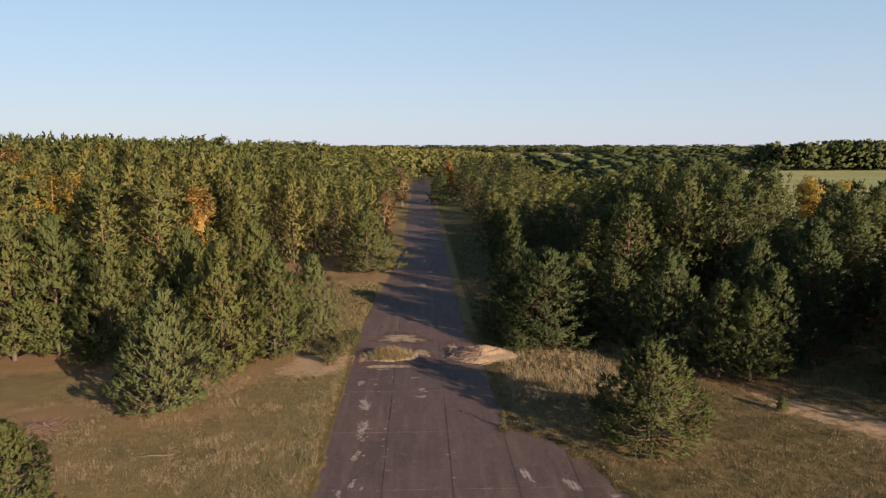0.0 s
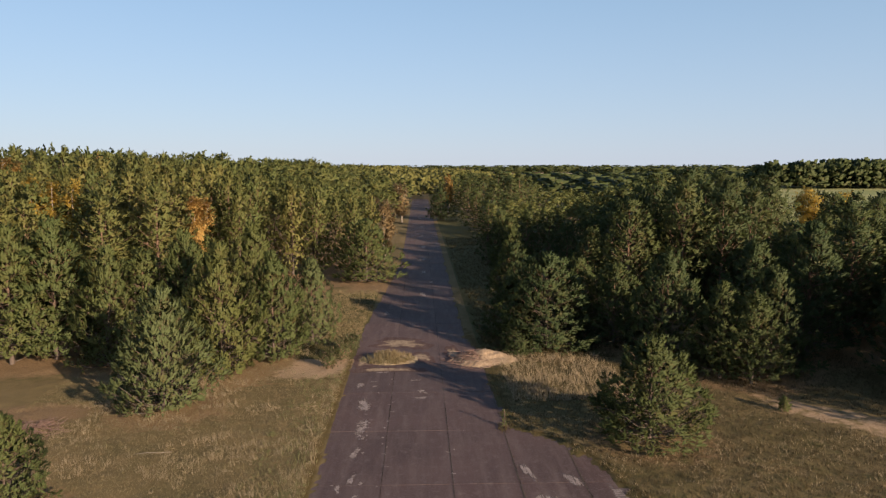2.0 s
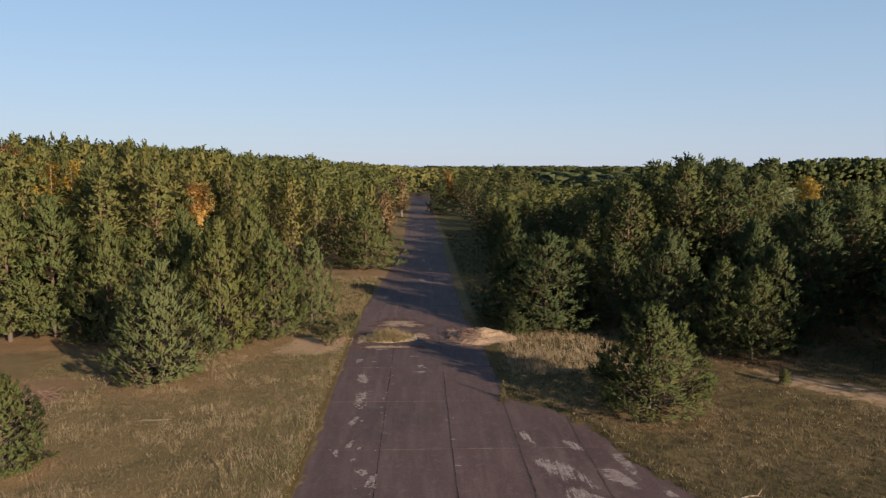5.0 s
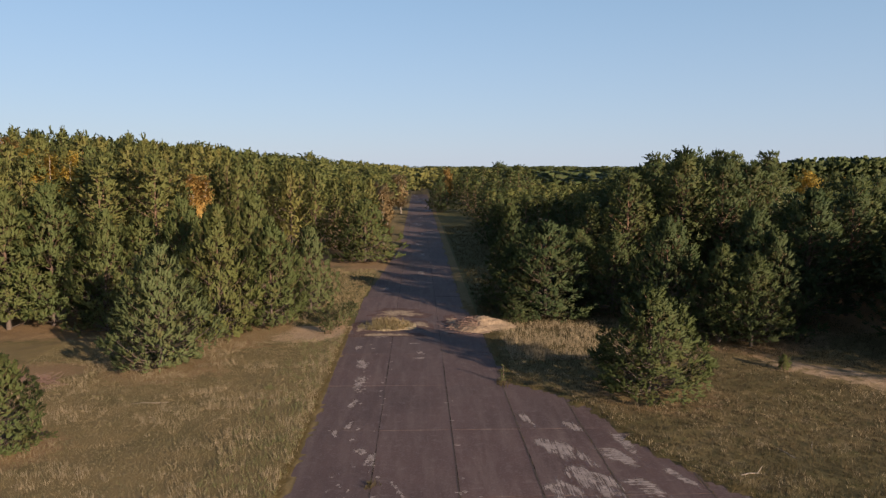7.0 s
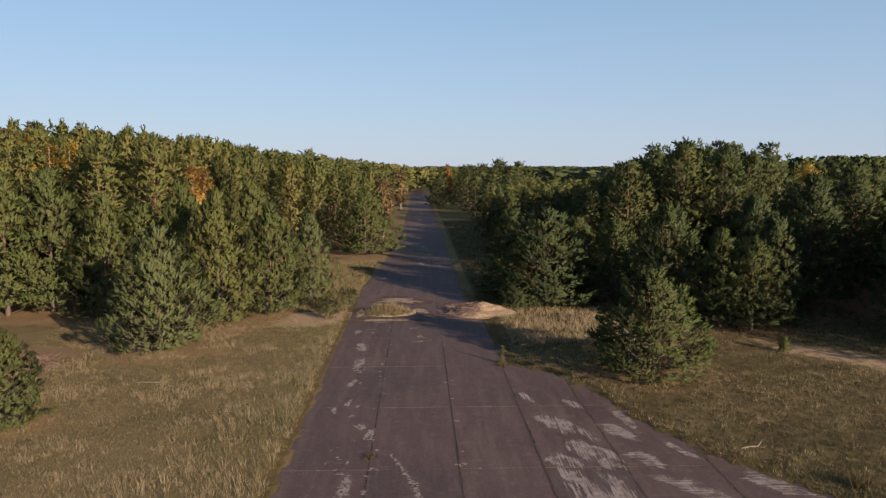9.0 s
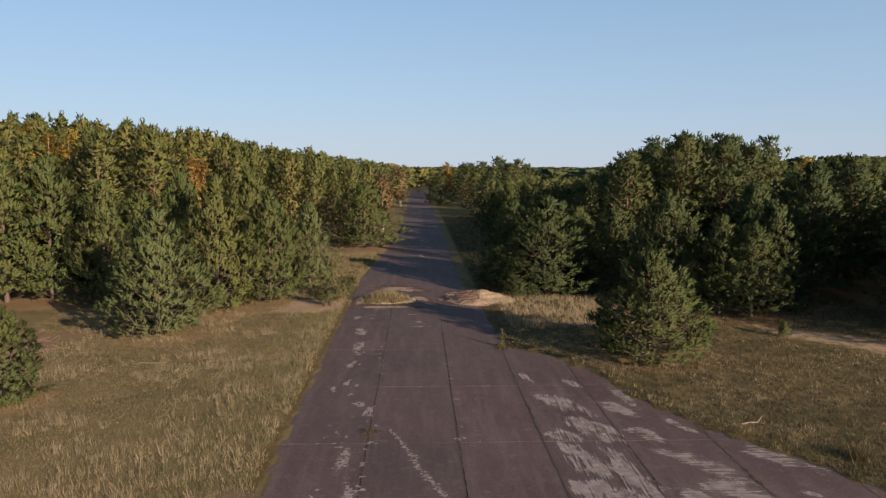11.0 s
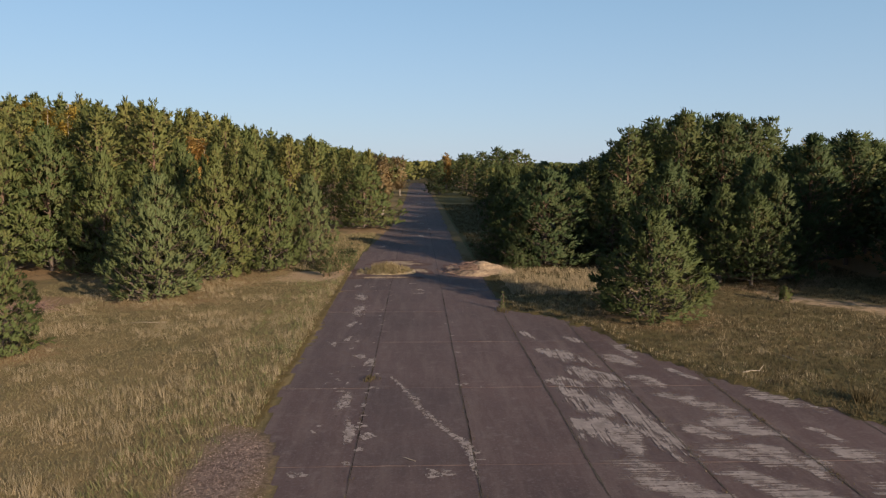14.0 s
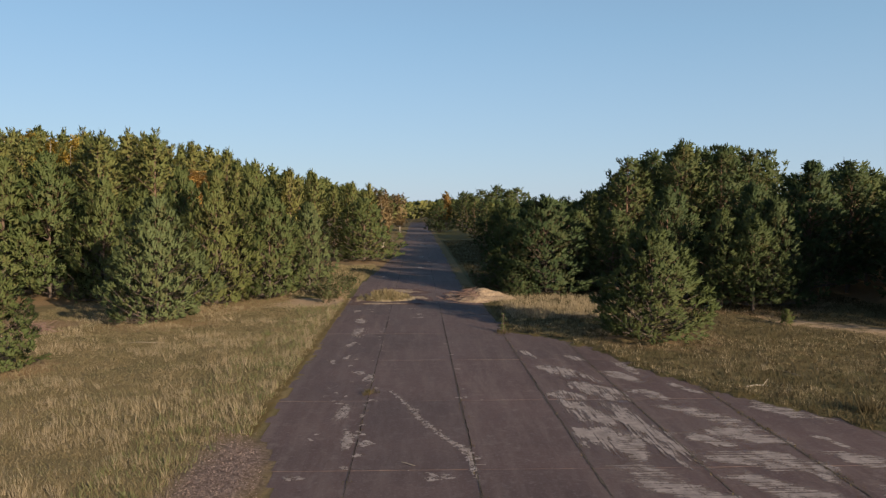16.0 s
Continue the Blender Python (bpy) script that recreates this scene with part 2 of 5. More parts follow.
def chip_material():
    n = Nodes("rubble")
    c = n.mix(n.island(), (0.11, 0.070, 0.058), (0.34, 0.25, 0.215))
    return n.done(n.mix(n.ramp(n.noise(2.0, 3), 0.4, 0.65, 0, 0.6), c, (0.16, 0.11, 0.09)), 0.95, 0.1)


RUBBLE = chip_material()


# ---- mesh helpers ----
def mesh_of(name, verts, faces, material, smooth=False, normals=None):
    """A mesh of triangles from arrays. normals: one a vertex, for foliage that takes the light as rounded sprays do."""
    me = bpy.data.meshes.new(name)
    verts, faces = np.asarray(verts, np.float32), np.asarray(faces, np.int32)
    me.vertices.add(len(verts))
    me.vertices.foreach_set("co", verts.ravel())
    me.loops.add(faces.size)
    me.loops.foreach_set("vertex_index", faces.ravel())
    me.polygons.add(len(faces))
    me.polygons.foreach_set("loop_start", np.arange(0, faces.size, 3, dtype=np.int32))
    me.polygons.foreach_set("use_smooth", np.full(len(faces), smooth))
    me.materials.append(material)
    me.update(calc_edges=True)
    if normals is not None:
        me.polygons.foreach_set("use_smooth", np.full(len(faces), True))
        me.normals_split_custom_set_from_vertices(np.asarray(normals, np.float32))
    return me


def part(name, mesh, parent, label=""):
    ob = new(name, mesh)
    ob.parent = parent
    return tagged(ob, label)


def joined(pieces):
    """Several (verts, faces) pairs as one."""
    vs, fs, at = [], [], 0
    for v, f in pieces:
        vs.append(v)
        fs.append(np.asarray(f) + at)
        at += len(v)
    return np.concatenate(vs), np.concatenate(fs)


def unit(v):
    return v / np.maximum(np.linalg.norm(v, axis=-1, keepdims=True), 1e-9)


def tube(points, radii, sides):
    """A tapered, bent stem through the points."""
    points, n = np.asarray(points, float), len(points)
    along = unit(np.gradient(points, axis=0))
    ref = np.array([1.0, 0, 0]) if abs(along[0][2]) > 0.7 else np.array([0, 0, 1.0])
    u = unit(np.cross(along, ref))
    w = np.cross(along, u)
    a = np.arange(sides) * 2 * np.pi / sides
    ring = np.cos(a)[None, :, None] * u[:, None] + np.sin(a)[None, :, None] * w[:, None]
    v = (points[:, None] + ring * np.asarray(radii)[:, None, None]).reshape(-1, 3)
    f = []
    for i in range(n - 1):
        for j in range(sides):
            p, q = i * sides + j, i * sides + (j + 1) % sides
            f += [(p, q, q + sides), (p, q + sides, p + sides)]
    return v, np.array(f)


def tufts(rng, base, axis, length, blades, width=0.22, spread=(25, 62), heart=None):
    """Shoots set with needles or leaves: blades thin triangles round each axis. heart: the middle of each shoot's spray.
    Returns the triangles and the normals that round off the sprays."""
    n = len(base)
    axis = unit(axis)[:, None]
    side = unit(np.cross(axis, unit(rng.normal(size=(n, blades, 3)))))
    lean = np.radians(rng.uniform(*spread, (n, blades, 1)))
    way = axis * np.cos(lean) + side * np.sin(lean)
    start = base[:, None] + axis * (length[:, None, None] * rng.uniform(0, 0.75, (n, blades, 1)))
    long = length[:, None, None] * rng.uniform(0.4, 0.72, (n, blades, 1))
    out = unit(unit(start + way * long * 0.5 - (base if heart is None else heart)[:, None]) + axis * 0.25 + rng.normal(0, 0.1, start.shape))
    edge = unit(np.cross(way, out + rng.normal(0, 0.45, start.shape))) * long * width * rng.uniform(0.7, 1.4, (n, blades, 1))
    tri = np.stack([start - edge * 0.45, start + way * long * 0.55 + edge, start + way * long], 2)
    flat = np.cross(tri[:, :, 1] - tri[:, :, 0], tri[:, :, 2] - tri[:, :, 0])
    turned = (flat * out).sum(-1) < 0
    tri[turned] = tri[turned][:, ::-1]
    v = tri.reshape(-1, 3)
    return v, np.arange(len(v)).reshape(-1, 3), np.repeat(out.reshape(-1, 3), 3, 0)


OUTLINES = {
    "cone": ([0, 0.10, 0.30, 0.55, 0.75, 0.90, 1], [0.70, 0.92, 1.0, 0.86, 0.62, 0.34, 0.10]),
    "spire": ([0, 0.15, 0.45, 0.75, 0.92, 1], [0.75, 1.0, 0.88, 0.58, 0.27, 0.08]),
    "round": ([0, 0.15, 0.45, 0.70, 0.88, 1], [0.62, 0.88, 1.0, 0.86, 0.56, 0.20]),
}


def needles_of(rng, base, axis, length, heart, age, blades, wide):
    """Shoots as bottle brushes: a dense spindle of needles and looser ones that stand off all round.
    Returns their corners, faces, rounded normals and age."""
    n = len(base)
    axis = unit(axis)[:, None]
    ln = length[:, None, None]
    away = unit((base - heart) * (1, 1, 0.4))[:, None]
    u = unit(np.cross(axis, np.array([0.31, 0.83, 0.17])))
    w = np.cross(axis, u)
    ring = np.arange(3)[None, :, None] * 2.0944 + rng.uniform(0, 6.283, (n, 1, 1))
    radial = u * np.cos(ring) + w * np.sin(ring)
    belly = base[:, None] + axis * ln * rng.uniform(0.35, 0.6, (n, 3, 1)) + radial * ln * rng.uniform(*((0.08, 0.14) if blades else (0.22, 0.36)), (n, 3, 1))
    body = np.concatenate([base[:, None], belly, base[:, None] + axis * ln * 0.85], 1)
    bnor = unit(np.concatenate([away * 0.8 - axis * 0.4, radial * 0.5 + away * 0.8, away * 0.8 + axis * 0.3], 1) + rng.normal(0, 0.12, body.shape))
    bf = np.array([(0, 2, 1), (0, 3, 2), (0, 1, 3), (4, 1, 2), (4, 2, 3), (4, 3, 1)])
    faces = (bf[None] + (np.arange(n) * 5)[:, None, None]).reshape(-1, 3)
    if blades == 0:
        return body.reshape(-1, 3), faces, bnor.reshape(-1, 3), np.repeat(age, 5)
    ring = np.arange(blades)[None, :, None] * 2.39996 + rng.uniform(0, 6.283, (n, 1, 1))
    radial = u * np.cos(ring) + w * np.sin(ring)
    lean = np.radians(rng.uniform(20, 52, (n, blades, 1)))
    way = axis * np.cos(lean) + radial * np.sin(lean)
    f = (np.arange(blades)[None, :, None] + rng.random((n, blades, 1))) / blades
    start = base[:, None] + axis * ln * f * 0.70
    long = ln * rng.uniform(0.36, 0.54, (n, blades, 1)) * (1.08 - 0.35 * f)
    out = unit(away * 0.8 + radial * 0.5 + axis * 0.1 + rng.normal(0, 0.12, start.shape))
    edge = unit(np.cross(way, out + rng.normal(0, 0.5, start.shape))) * ln * wide * rng.uniform(0.7, 1.3, (n, blades, 1))
    tri = np.stack([start - edge * 0.5, start + way * long * 0.6 + edge * 0.7, start + way * long - edge * 0.25], 2)
    flat = np.cross(tri[:, :, 1] - tri[:, :, 0], tri[:, :, 2] - tri[:, :, 0])
    turned = (flat * out).sum(-1) < 0
    tri[turned] = tri[turned][:, ::-1]
    v = tri.reshape(-1, 3)
    return (np.concatenate([body.reshape(-1, 3), v]), np.concatenate([faces, np.arange(len(v)).reshape(-1, 3) + n * 5]),
            np.concatenate([bnor.reshape(-1, 3), np.repeat(out.reshape(-1, 3), 3, 0)]), np.concatenate([np.repeat(age, 5), np.repeat(age, blades * 3)]))


def pine_shape(seed, height, radius, base, whorls, limbs, twigs, shoots, blades, shoot, wide, top="cone", crook=0.012, twig_wood=False):
    """A Scots pine: whorls of limbs that rise towards the top, each fanned out into twigs that end in upturned plumes of needles."""
    rng = np.random.default_rng(seed)
    zs = np.linspace(0, height * 0.97, 8)
    wob = np.cumsum(rng.normal(0, crook * height / 7, (8, 2)), 0)
    wob -= wob[0]
    thick = height * 0.011 + 0.02
    wood = [tube(np.column_stack([wob, zs]), thick * np.array([1.3, 1.0, 0.9, 0.78, 0.62, 0.45, 0.28, 0.08]), 7 if twig_wood else 5)]
    tb, ta, tl, th, tg = [], [], [], [], []

    def axle(z):
        return np.array([np.interp(z, zs, wob[:, 0]), np.interp(z, zs, wob[:, 1]), z])

    def plume(at, way, size, age, n):
        """A tuft of upturned shoots fanned out from one twig end."""
        way = way / np.linalg.norm(way)
        side = rng.normal(size=(n, 3))
        side -= (side @ way)[:, None] * way
        side = unit(side)
        side[0] *= 0.15
        tb.append(at + side * size * 0.16 - way * size * 0.25)
        ta.append(way + side * rng.uniform(0.30, 0.75, (n, 1)) + np.array([0, 0, 0.15]))
        tl.append(size * rng.uniform(0.75, 1.15, n))
        th.append(np.repeat([axle(max(0.0, at[2] - 0.10 * height)) * 0.60 + (at - way * size * 0.8) * 0.40], n, 0))
        tg.append(np.full(n, age) + rng.normal(0, 0.08, n))

    lump = rng.uniform(0, 6.283, 3)
    for i in range(whorls):
        t = (i + 0.5 + rng.uniform(-0.25, 0.25)) / whorls
        t = 1 - (1 - t) ** 1.08
        prof = float(np.interp(t, *OUTLINES[top]))
        z = height * (base + (0.965 - base) * t)
        many = max(3, int(round(limbs * (0.75 + 0.35 * prof) + rng.uniform(-0.7, 0.7))))
        az0 = rng.uniform(0, 6.283)
        for j in range(many):
            az = az0 + 6.283 * j / many + rng.normal(0, 0.22)
            out, sidew = np.array([math.cos(az), math.sin(az), 0.0]), np.array([-math.sin(az), math.cos(az), 0.0])
            uneven = 1 + 0.15 * math.sin(2 * az + lump[0] + 3 * t) + 0.12 * math.sin(3 * az + lump[1] - 7 * t)
            ln = max(0.12, radius * prof * uneven * (rng.uniform(0.80, 1.14) if rng.random() < 0.78 else rng.uniform(0.5, 0.8)))
            ln = min(ln, 0.7 * (height - z) + 0.5)
            rise = math.tan(radians(min(62.0, 6 + 52 * t ** 1.3 + rng.normal(0, 6))))
            curl = rng.uniform(0.10, 0.32)
            tipz = z + rng.normal(0, 0.12) * height * (0.97 - base) / whorls
            footz = max(0.10, tipz - ln * (rise + curl) * 0.9)
            tipz = max(0.14, tipz)
            foot = axle(footz)

            def along(s):
                p = foot + out * ln * s
                p[2] = footz + (tipz - footz) * ((1 - curl) * s + curl * s * s) - (0.05 * ln * math.sin(math.pi * s) if t < 0.5 else 0)
                return p

            wood.append(tube([foot, along(0.5), along(0.96)], [0.014 + 0.010 * ln, 0.010 + 0.006 * ln, 0.006], 3) if twig_wood else tube([foot, along(0.9)], [0.014 + 0.010 * ln, 0.008], 3))
            up = 0.30 + 0.50 * t if twig_wood else 0.10 + 0.42 * t
            plume(along(1.0), out * (1 - 0.45 * t) + np.array([0, 0, up]) + rng.normal(0, 0.12, 3), shoot * rng.uniform(0.9, 1.2), 0.05, shoots + (shoots > 1))
            count = max(2, int(round(twigs * (0.35 + 0.65 * min(1.0, ln / radius)))))
            for k in range(count):
                s = 0.28 + 0.68 * (k + rng.random()) / count
                hand = (-1) ** k
                fan = (0.20 + 0.34 * math.sin(math.pi * min(1.0, 0.25 + 0.78 * s))) * min(ln, 2.4) * rng.uniform(0.55, 1.1)
                p = along(s)
                q = p + out * fan * 0.62 + sidew * hand * fan * 0.8 + np.array([0, 0, fan * rng.uniform(0.05, 0.45)])
                q[2] = max(0.12, q[2])
                if twig_wood and k % 2 == 0:
                    wood.append(tube([p, q], [0.010, 0.005], 3))
                way = out * (0.75 - 0.4 * t) + sidew * hand * 0.35 + np.array([0, 0, up]) + rng.normal(0, 0.18, 3)
                plume(q, way, shoot * rng.uniform(0.75, 1.1), 1.0 - s, shoots)
    # short inner twigs close the crown round the stem
    for k in range(int(whorls * limbs * 0.7)):
        t = rng.random() ** 0.75
        az, r = rng.uniform(0, 6.283), radius * float(np.interp(t, *OUTLINES[top])) * rng.uniform(0.12, 0.5)
        out = np.array([math.cos(az), math.sin(az), 0.0])
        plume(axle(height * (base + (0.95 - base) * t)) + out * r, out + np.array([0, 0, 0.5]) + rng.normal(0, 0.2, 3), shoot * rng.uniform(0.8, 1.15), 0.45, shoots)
    for j in range(3):
        plume(axle(height - shoot * (0.75 + 0.5 * j)), np.array([0, 0, 1.0]) + rng.normal(0, 0.10, 3), shoot * 1.1, 0.0, shoots + 1)
    tb = np.concatenate(tb)
    tb[:, 2] = np.maximum(tb[:, 2], 0.08)
    crown = needles_of(rng, tb, np.concatenate(ta), np.concatenate(tl), np.concatenate(th), np.concatenate(tg), blades, wide)
    if blades == 0:
        return joined(wood), crown
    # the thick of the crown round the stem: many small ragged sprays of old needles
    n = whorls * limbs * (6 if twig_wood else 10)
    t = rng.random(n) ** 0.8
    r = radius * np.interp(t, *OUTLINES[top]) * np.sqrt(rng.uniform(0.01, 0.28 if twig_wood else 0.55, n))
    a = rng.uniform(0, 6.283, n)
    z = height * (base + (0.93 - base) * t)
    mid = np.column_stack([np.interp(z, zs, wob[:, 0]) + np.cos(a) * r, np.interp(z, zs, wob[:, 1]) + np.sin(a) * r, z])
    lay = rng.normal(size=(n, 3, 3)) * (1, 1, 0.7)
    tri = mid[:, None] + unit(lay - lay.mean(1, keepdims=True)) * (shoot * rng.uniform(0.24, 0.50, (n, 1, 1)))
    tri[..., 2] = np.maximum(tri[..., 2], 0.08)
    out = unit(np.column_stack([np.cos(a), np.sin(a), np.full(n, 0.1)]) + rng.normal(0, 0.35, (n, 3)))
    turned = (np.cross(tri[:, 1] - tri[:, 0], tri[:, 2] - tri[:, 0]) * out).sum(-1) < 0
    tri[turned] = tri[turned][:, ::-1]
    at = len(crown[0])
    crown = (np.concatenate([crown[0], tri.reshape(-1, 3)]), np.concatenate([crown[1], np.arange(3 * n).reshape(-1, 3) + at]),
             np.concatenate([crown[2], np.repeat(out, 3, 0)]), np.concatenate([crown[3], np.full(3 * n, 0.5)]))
    return joined(wood), crown


PINE_LABELS = {
    "young": "young Scots pine with dense blue-green crown reaching the grass",
    "bushy": "bushy Scots pine with upright green shoots and low branches",
    "tall": "tall forest pine with reddish trunk and rounded crown",
}


def crown_mesh(name, crown, needles):
    me = mesh_of(name, crown[0], crown[1], needles, normals=crown[2])
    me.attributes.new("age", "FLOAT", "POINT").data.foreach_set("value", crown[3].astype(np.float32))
    return me


def pine(name, label, needles, group, *shape, **more):
    """A pine at the origin: an Empty with trunk, branches and crown."""
    wood, crown = pine_shape(*shape, **more)
    root = tagged(new(name), label, "pine tree", group)
    part("trunk", mesh_of("trunk", *wood, BARK, True), root)
    part("crown", crown_mesh("crown", crown, needles), root)
    return root


def planted(ob, x, y, height, radius, own_height, own_radius, turn, label="", z=0.0):
    k, w = height / own_height, radius / own_radius
    m = pose(x, y, z, 0, 0, turn) @ Matrix.Diagonal((w, w, k, 1))
    copy = copy_thing(ob, m)
    return tagged(copy, label)


def broadleaf(name, label, category, leaves, group, seed, height, radius, stems, leaf, count, base=0.25):
    """A small autumn tree or bush with several stems and many separate leaves."""
    rng = np.random.default_rng(seed)
    wood, tb, ta = [], [], []
    for i in range(stems):
        az, out = rng.uniform(0, 6.28), radius * rng.uniform(0.15, 0.6)
        end = np.array([math.cos(az) * out, math.sin(az) * out, height * rng.uniform(0.82, 1.0)])
        foot = end * (0.12, 0.12, 0)
        knee = foot * 0.4 + end * 0.6 * (0.7, 0.7, 1.0) + rng.normal(0, 0.03 * height, 3) * (1, 1, 0)
        wood.append(tube([foot, knee, end], [0.008 * height, 0.005 * height, 0.01], 5))
        for j in range(9):
            f = base + (1 - base) * (j + rng.random()) / 9
            p = foot + (knee - foot) * min(1, f / 0.6) + (end - knee) * max(0, (f - 0.6) / 0.4)
            az2 = rng.uniform(0, 6.28)
            ln = radius * (1 - 0.6 * f) * rng.uniform(0.5, 1.0)
            q = p + np.array([math.cos(az2) * ln, math.sin(az2) * ln, ln * rng.uniform(0.4, 1.0)])
            wood.append(tube([p, (p + q) / 2, q], [0.004 * height, 0.003 * height, 0.004], 3))
            k = max(3, count // (stems * 9))
            s = rng.uniform(0.2, 1.05, (k, 1))
            tb.append(p + (q - p) * s + rng.normal(0, 0.11 * radius, (k, 3)))
            ta.append(rng.normal(0, 1, (k, 3)) + (0, 0, 0.4))
    tb, ta = np.concatenate(tb), np.concatenate(ta)
    tb[:, 2] = np.maximum(tb[:, 2], 0.1)
    crown = tufts(rng, tb, ta, np.full(len(tb), leaf) * rng.uniform(0.7, 1.3, len(tb)), 4, 0.55, (20, 80), np.repeat([[0, 0, height * 0.5]], len(tb), 0))
    root = tagged(new(name), label, category, group)
    part("trunk", mesh_of("trunk", *joined(wood), BIRCH_BARK if category == "birch tree" else BRANCH_BARK, True), root)
    part("crown", mesh_of("crown", crown[0], crown[1], leaves, normals=crown[2]), root)
    return root


# ---- ground ----
LEFT_EDGE = -4.45
RIGHT_EDGE = [(-60, 15.5), (15, 15.2), (17.5, 14.6), (20, 12.7), (22.1, 11.9), (24.5, 10.2), (27.6, 8.8), (30, 8.4), (34, 7.2), (35.3, 5.8), (36.6, 4.5), (51, 4.4), (57, 3.6), (5000, 3.45)]
WOOD_SPOTS = []          # x, y, radius of what stands on needle litter


def right_edge(y):
    return np.interp(y, [p[0] for p in RIGHT_EDGE], [p[1] for p in RIGHT_EDGE])


def left_edge(y):
    return np.interp(y, [-60, 15.5, 16.5, 18.5, 19.6, 60, 80, 100, 5000], [-3.4, -3.4, -3.5, -3.9, LEFT_EDGE, LEFT_EDGE - 0.1, -3.5, -2.6, -2.3])


def wavy(x, y, scale, seed=0.0):
    """Smooth noise over the plan, from -1 to 1, for arrays."""
    out = np.zeros(np.broadcast(x, y).shape)
    for i, (a, k) in enumerate(((0.5, 1.0), (0.3, 2.1), (0.2, 4.3))):
        out = out + a * np.sin(x * k * scale + 1.7 * np.sin(y * k * scale * 0.8 + seed + i) + seed * 1.3) * np.cos(y * k * scale * 1.1 + 1.3 * np.sin(x * k * scale * 0.9 + i) + seed)
    return out


def road_inside(x, y):
    """Metres inside the paved area (negative outside)."""
    rag = 0.16 * wavy(x, y, 2.3, 4) + 0.10 * wavy(x, y, 7.0, 1)
    return np.minimum(x - left_edge(y), right_edge(y) - x) + rag * np.where((y < 36) & (x > 4), 3.0, np.where(x < 0, 0.5, 1.1))


def blob(x, y, cx, cy, rx, ry, turn=0.0):
    c, s = math.cos(radians(turn)), math.sin(radians(turn))
    u, v = (x - cx) * c + (y - cy) * s, -(x - cx) * s + (y - cy) * c
    return np.clip(1.6 - 1.1 * np.hypot(u / rx, v / ry), 0, 1)


def ground_height(x, y):
    inside = road_inside(x, y)
    near = np.clip((-inside) / 0.5, 0, 1)
    z = 0.015 + 0.035 * near + 0.05 * near * wavy(x, y, 1.4, 2) + 0.10 * np.clip((-inside) / 6, 0, 1) * wavy(x, y, 0.22, 5)
    return np.where(inside > 0.1, -0.016, np.where(inside > 0, 0.012, z))


def lines(stops):
    """Plan lines from (from, to, step) stretches."""
    return np.unique(np.concatenate([np.arange(a, b, s) for a, b, s in stops]).round(3))


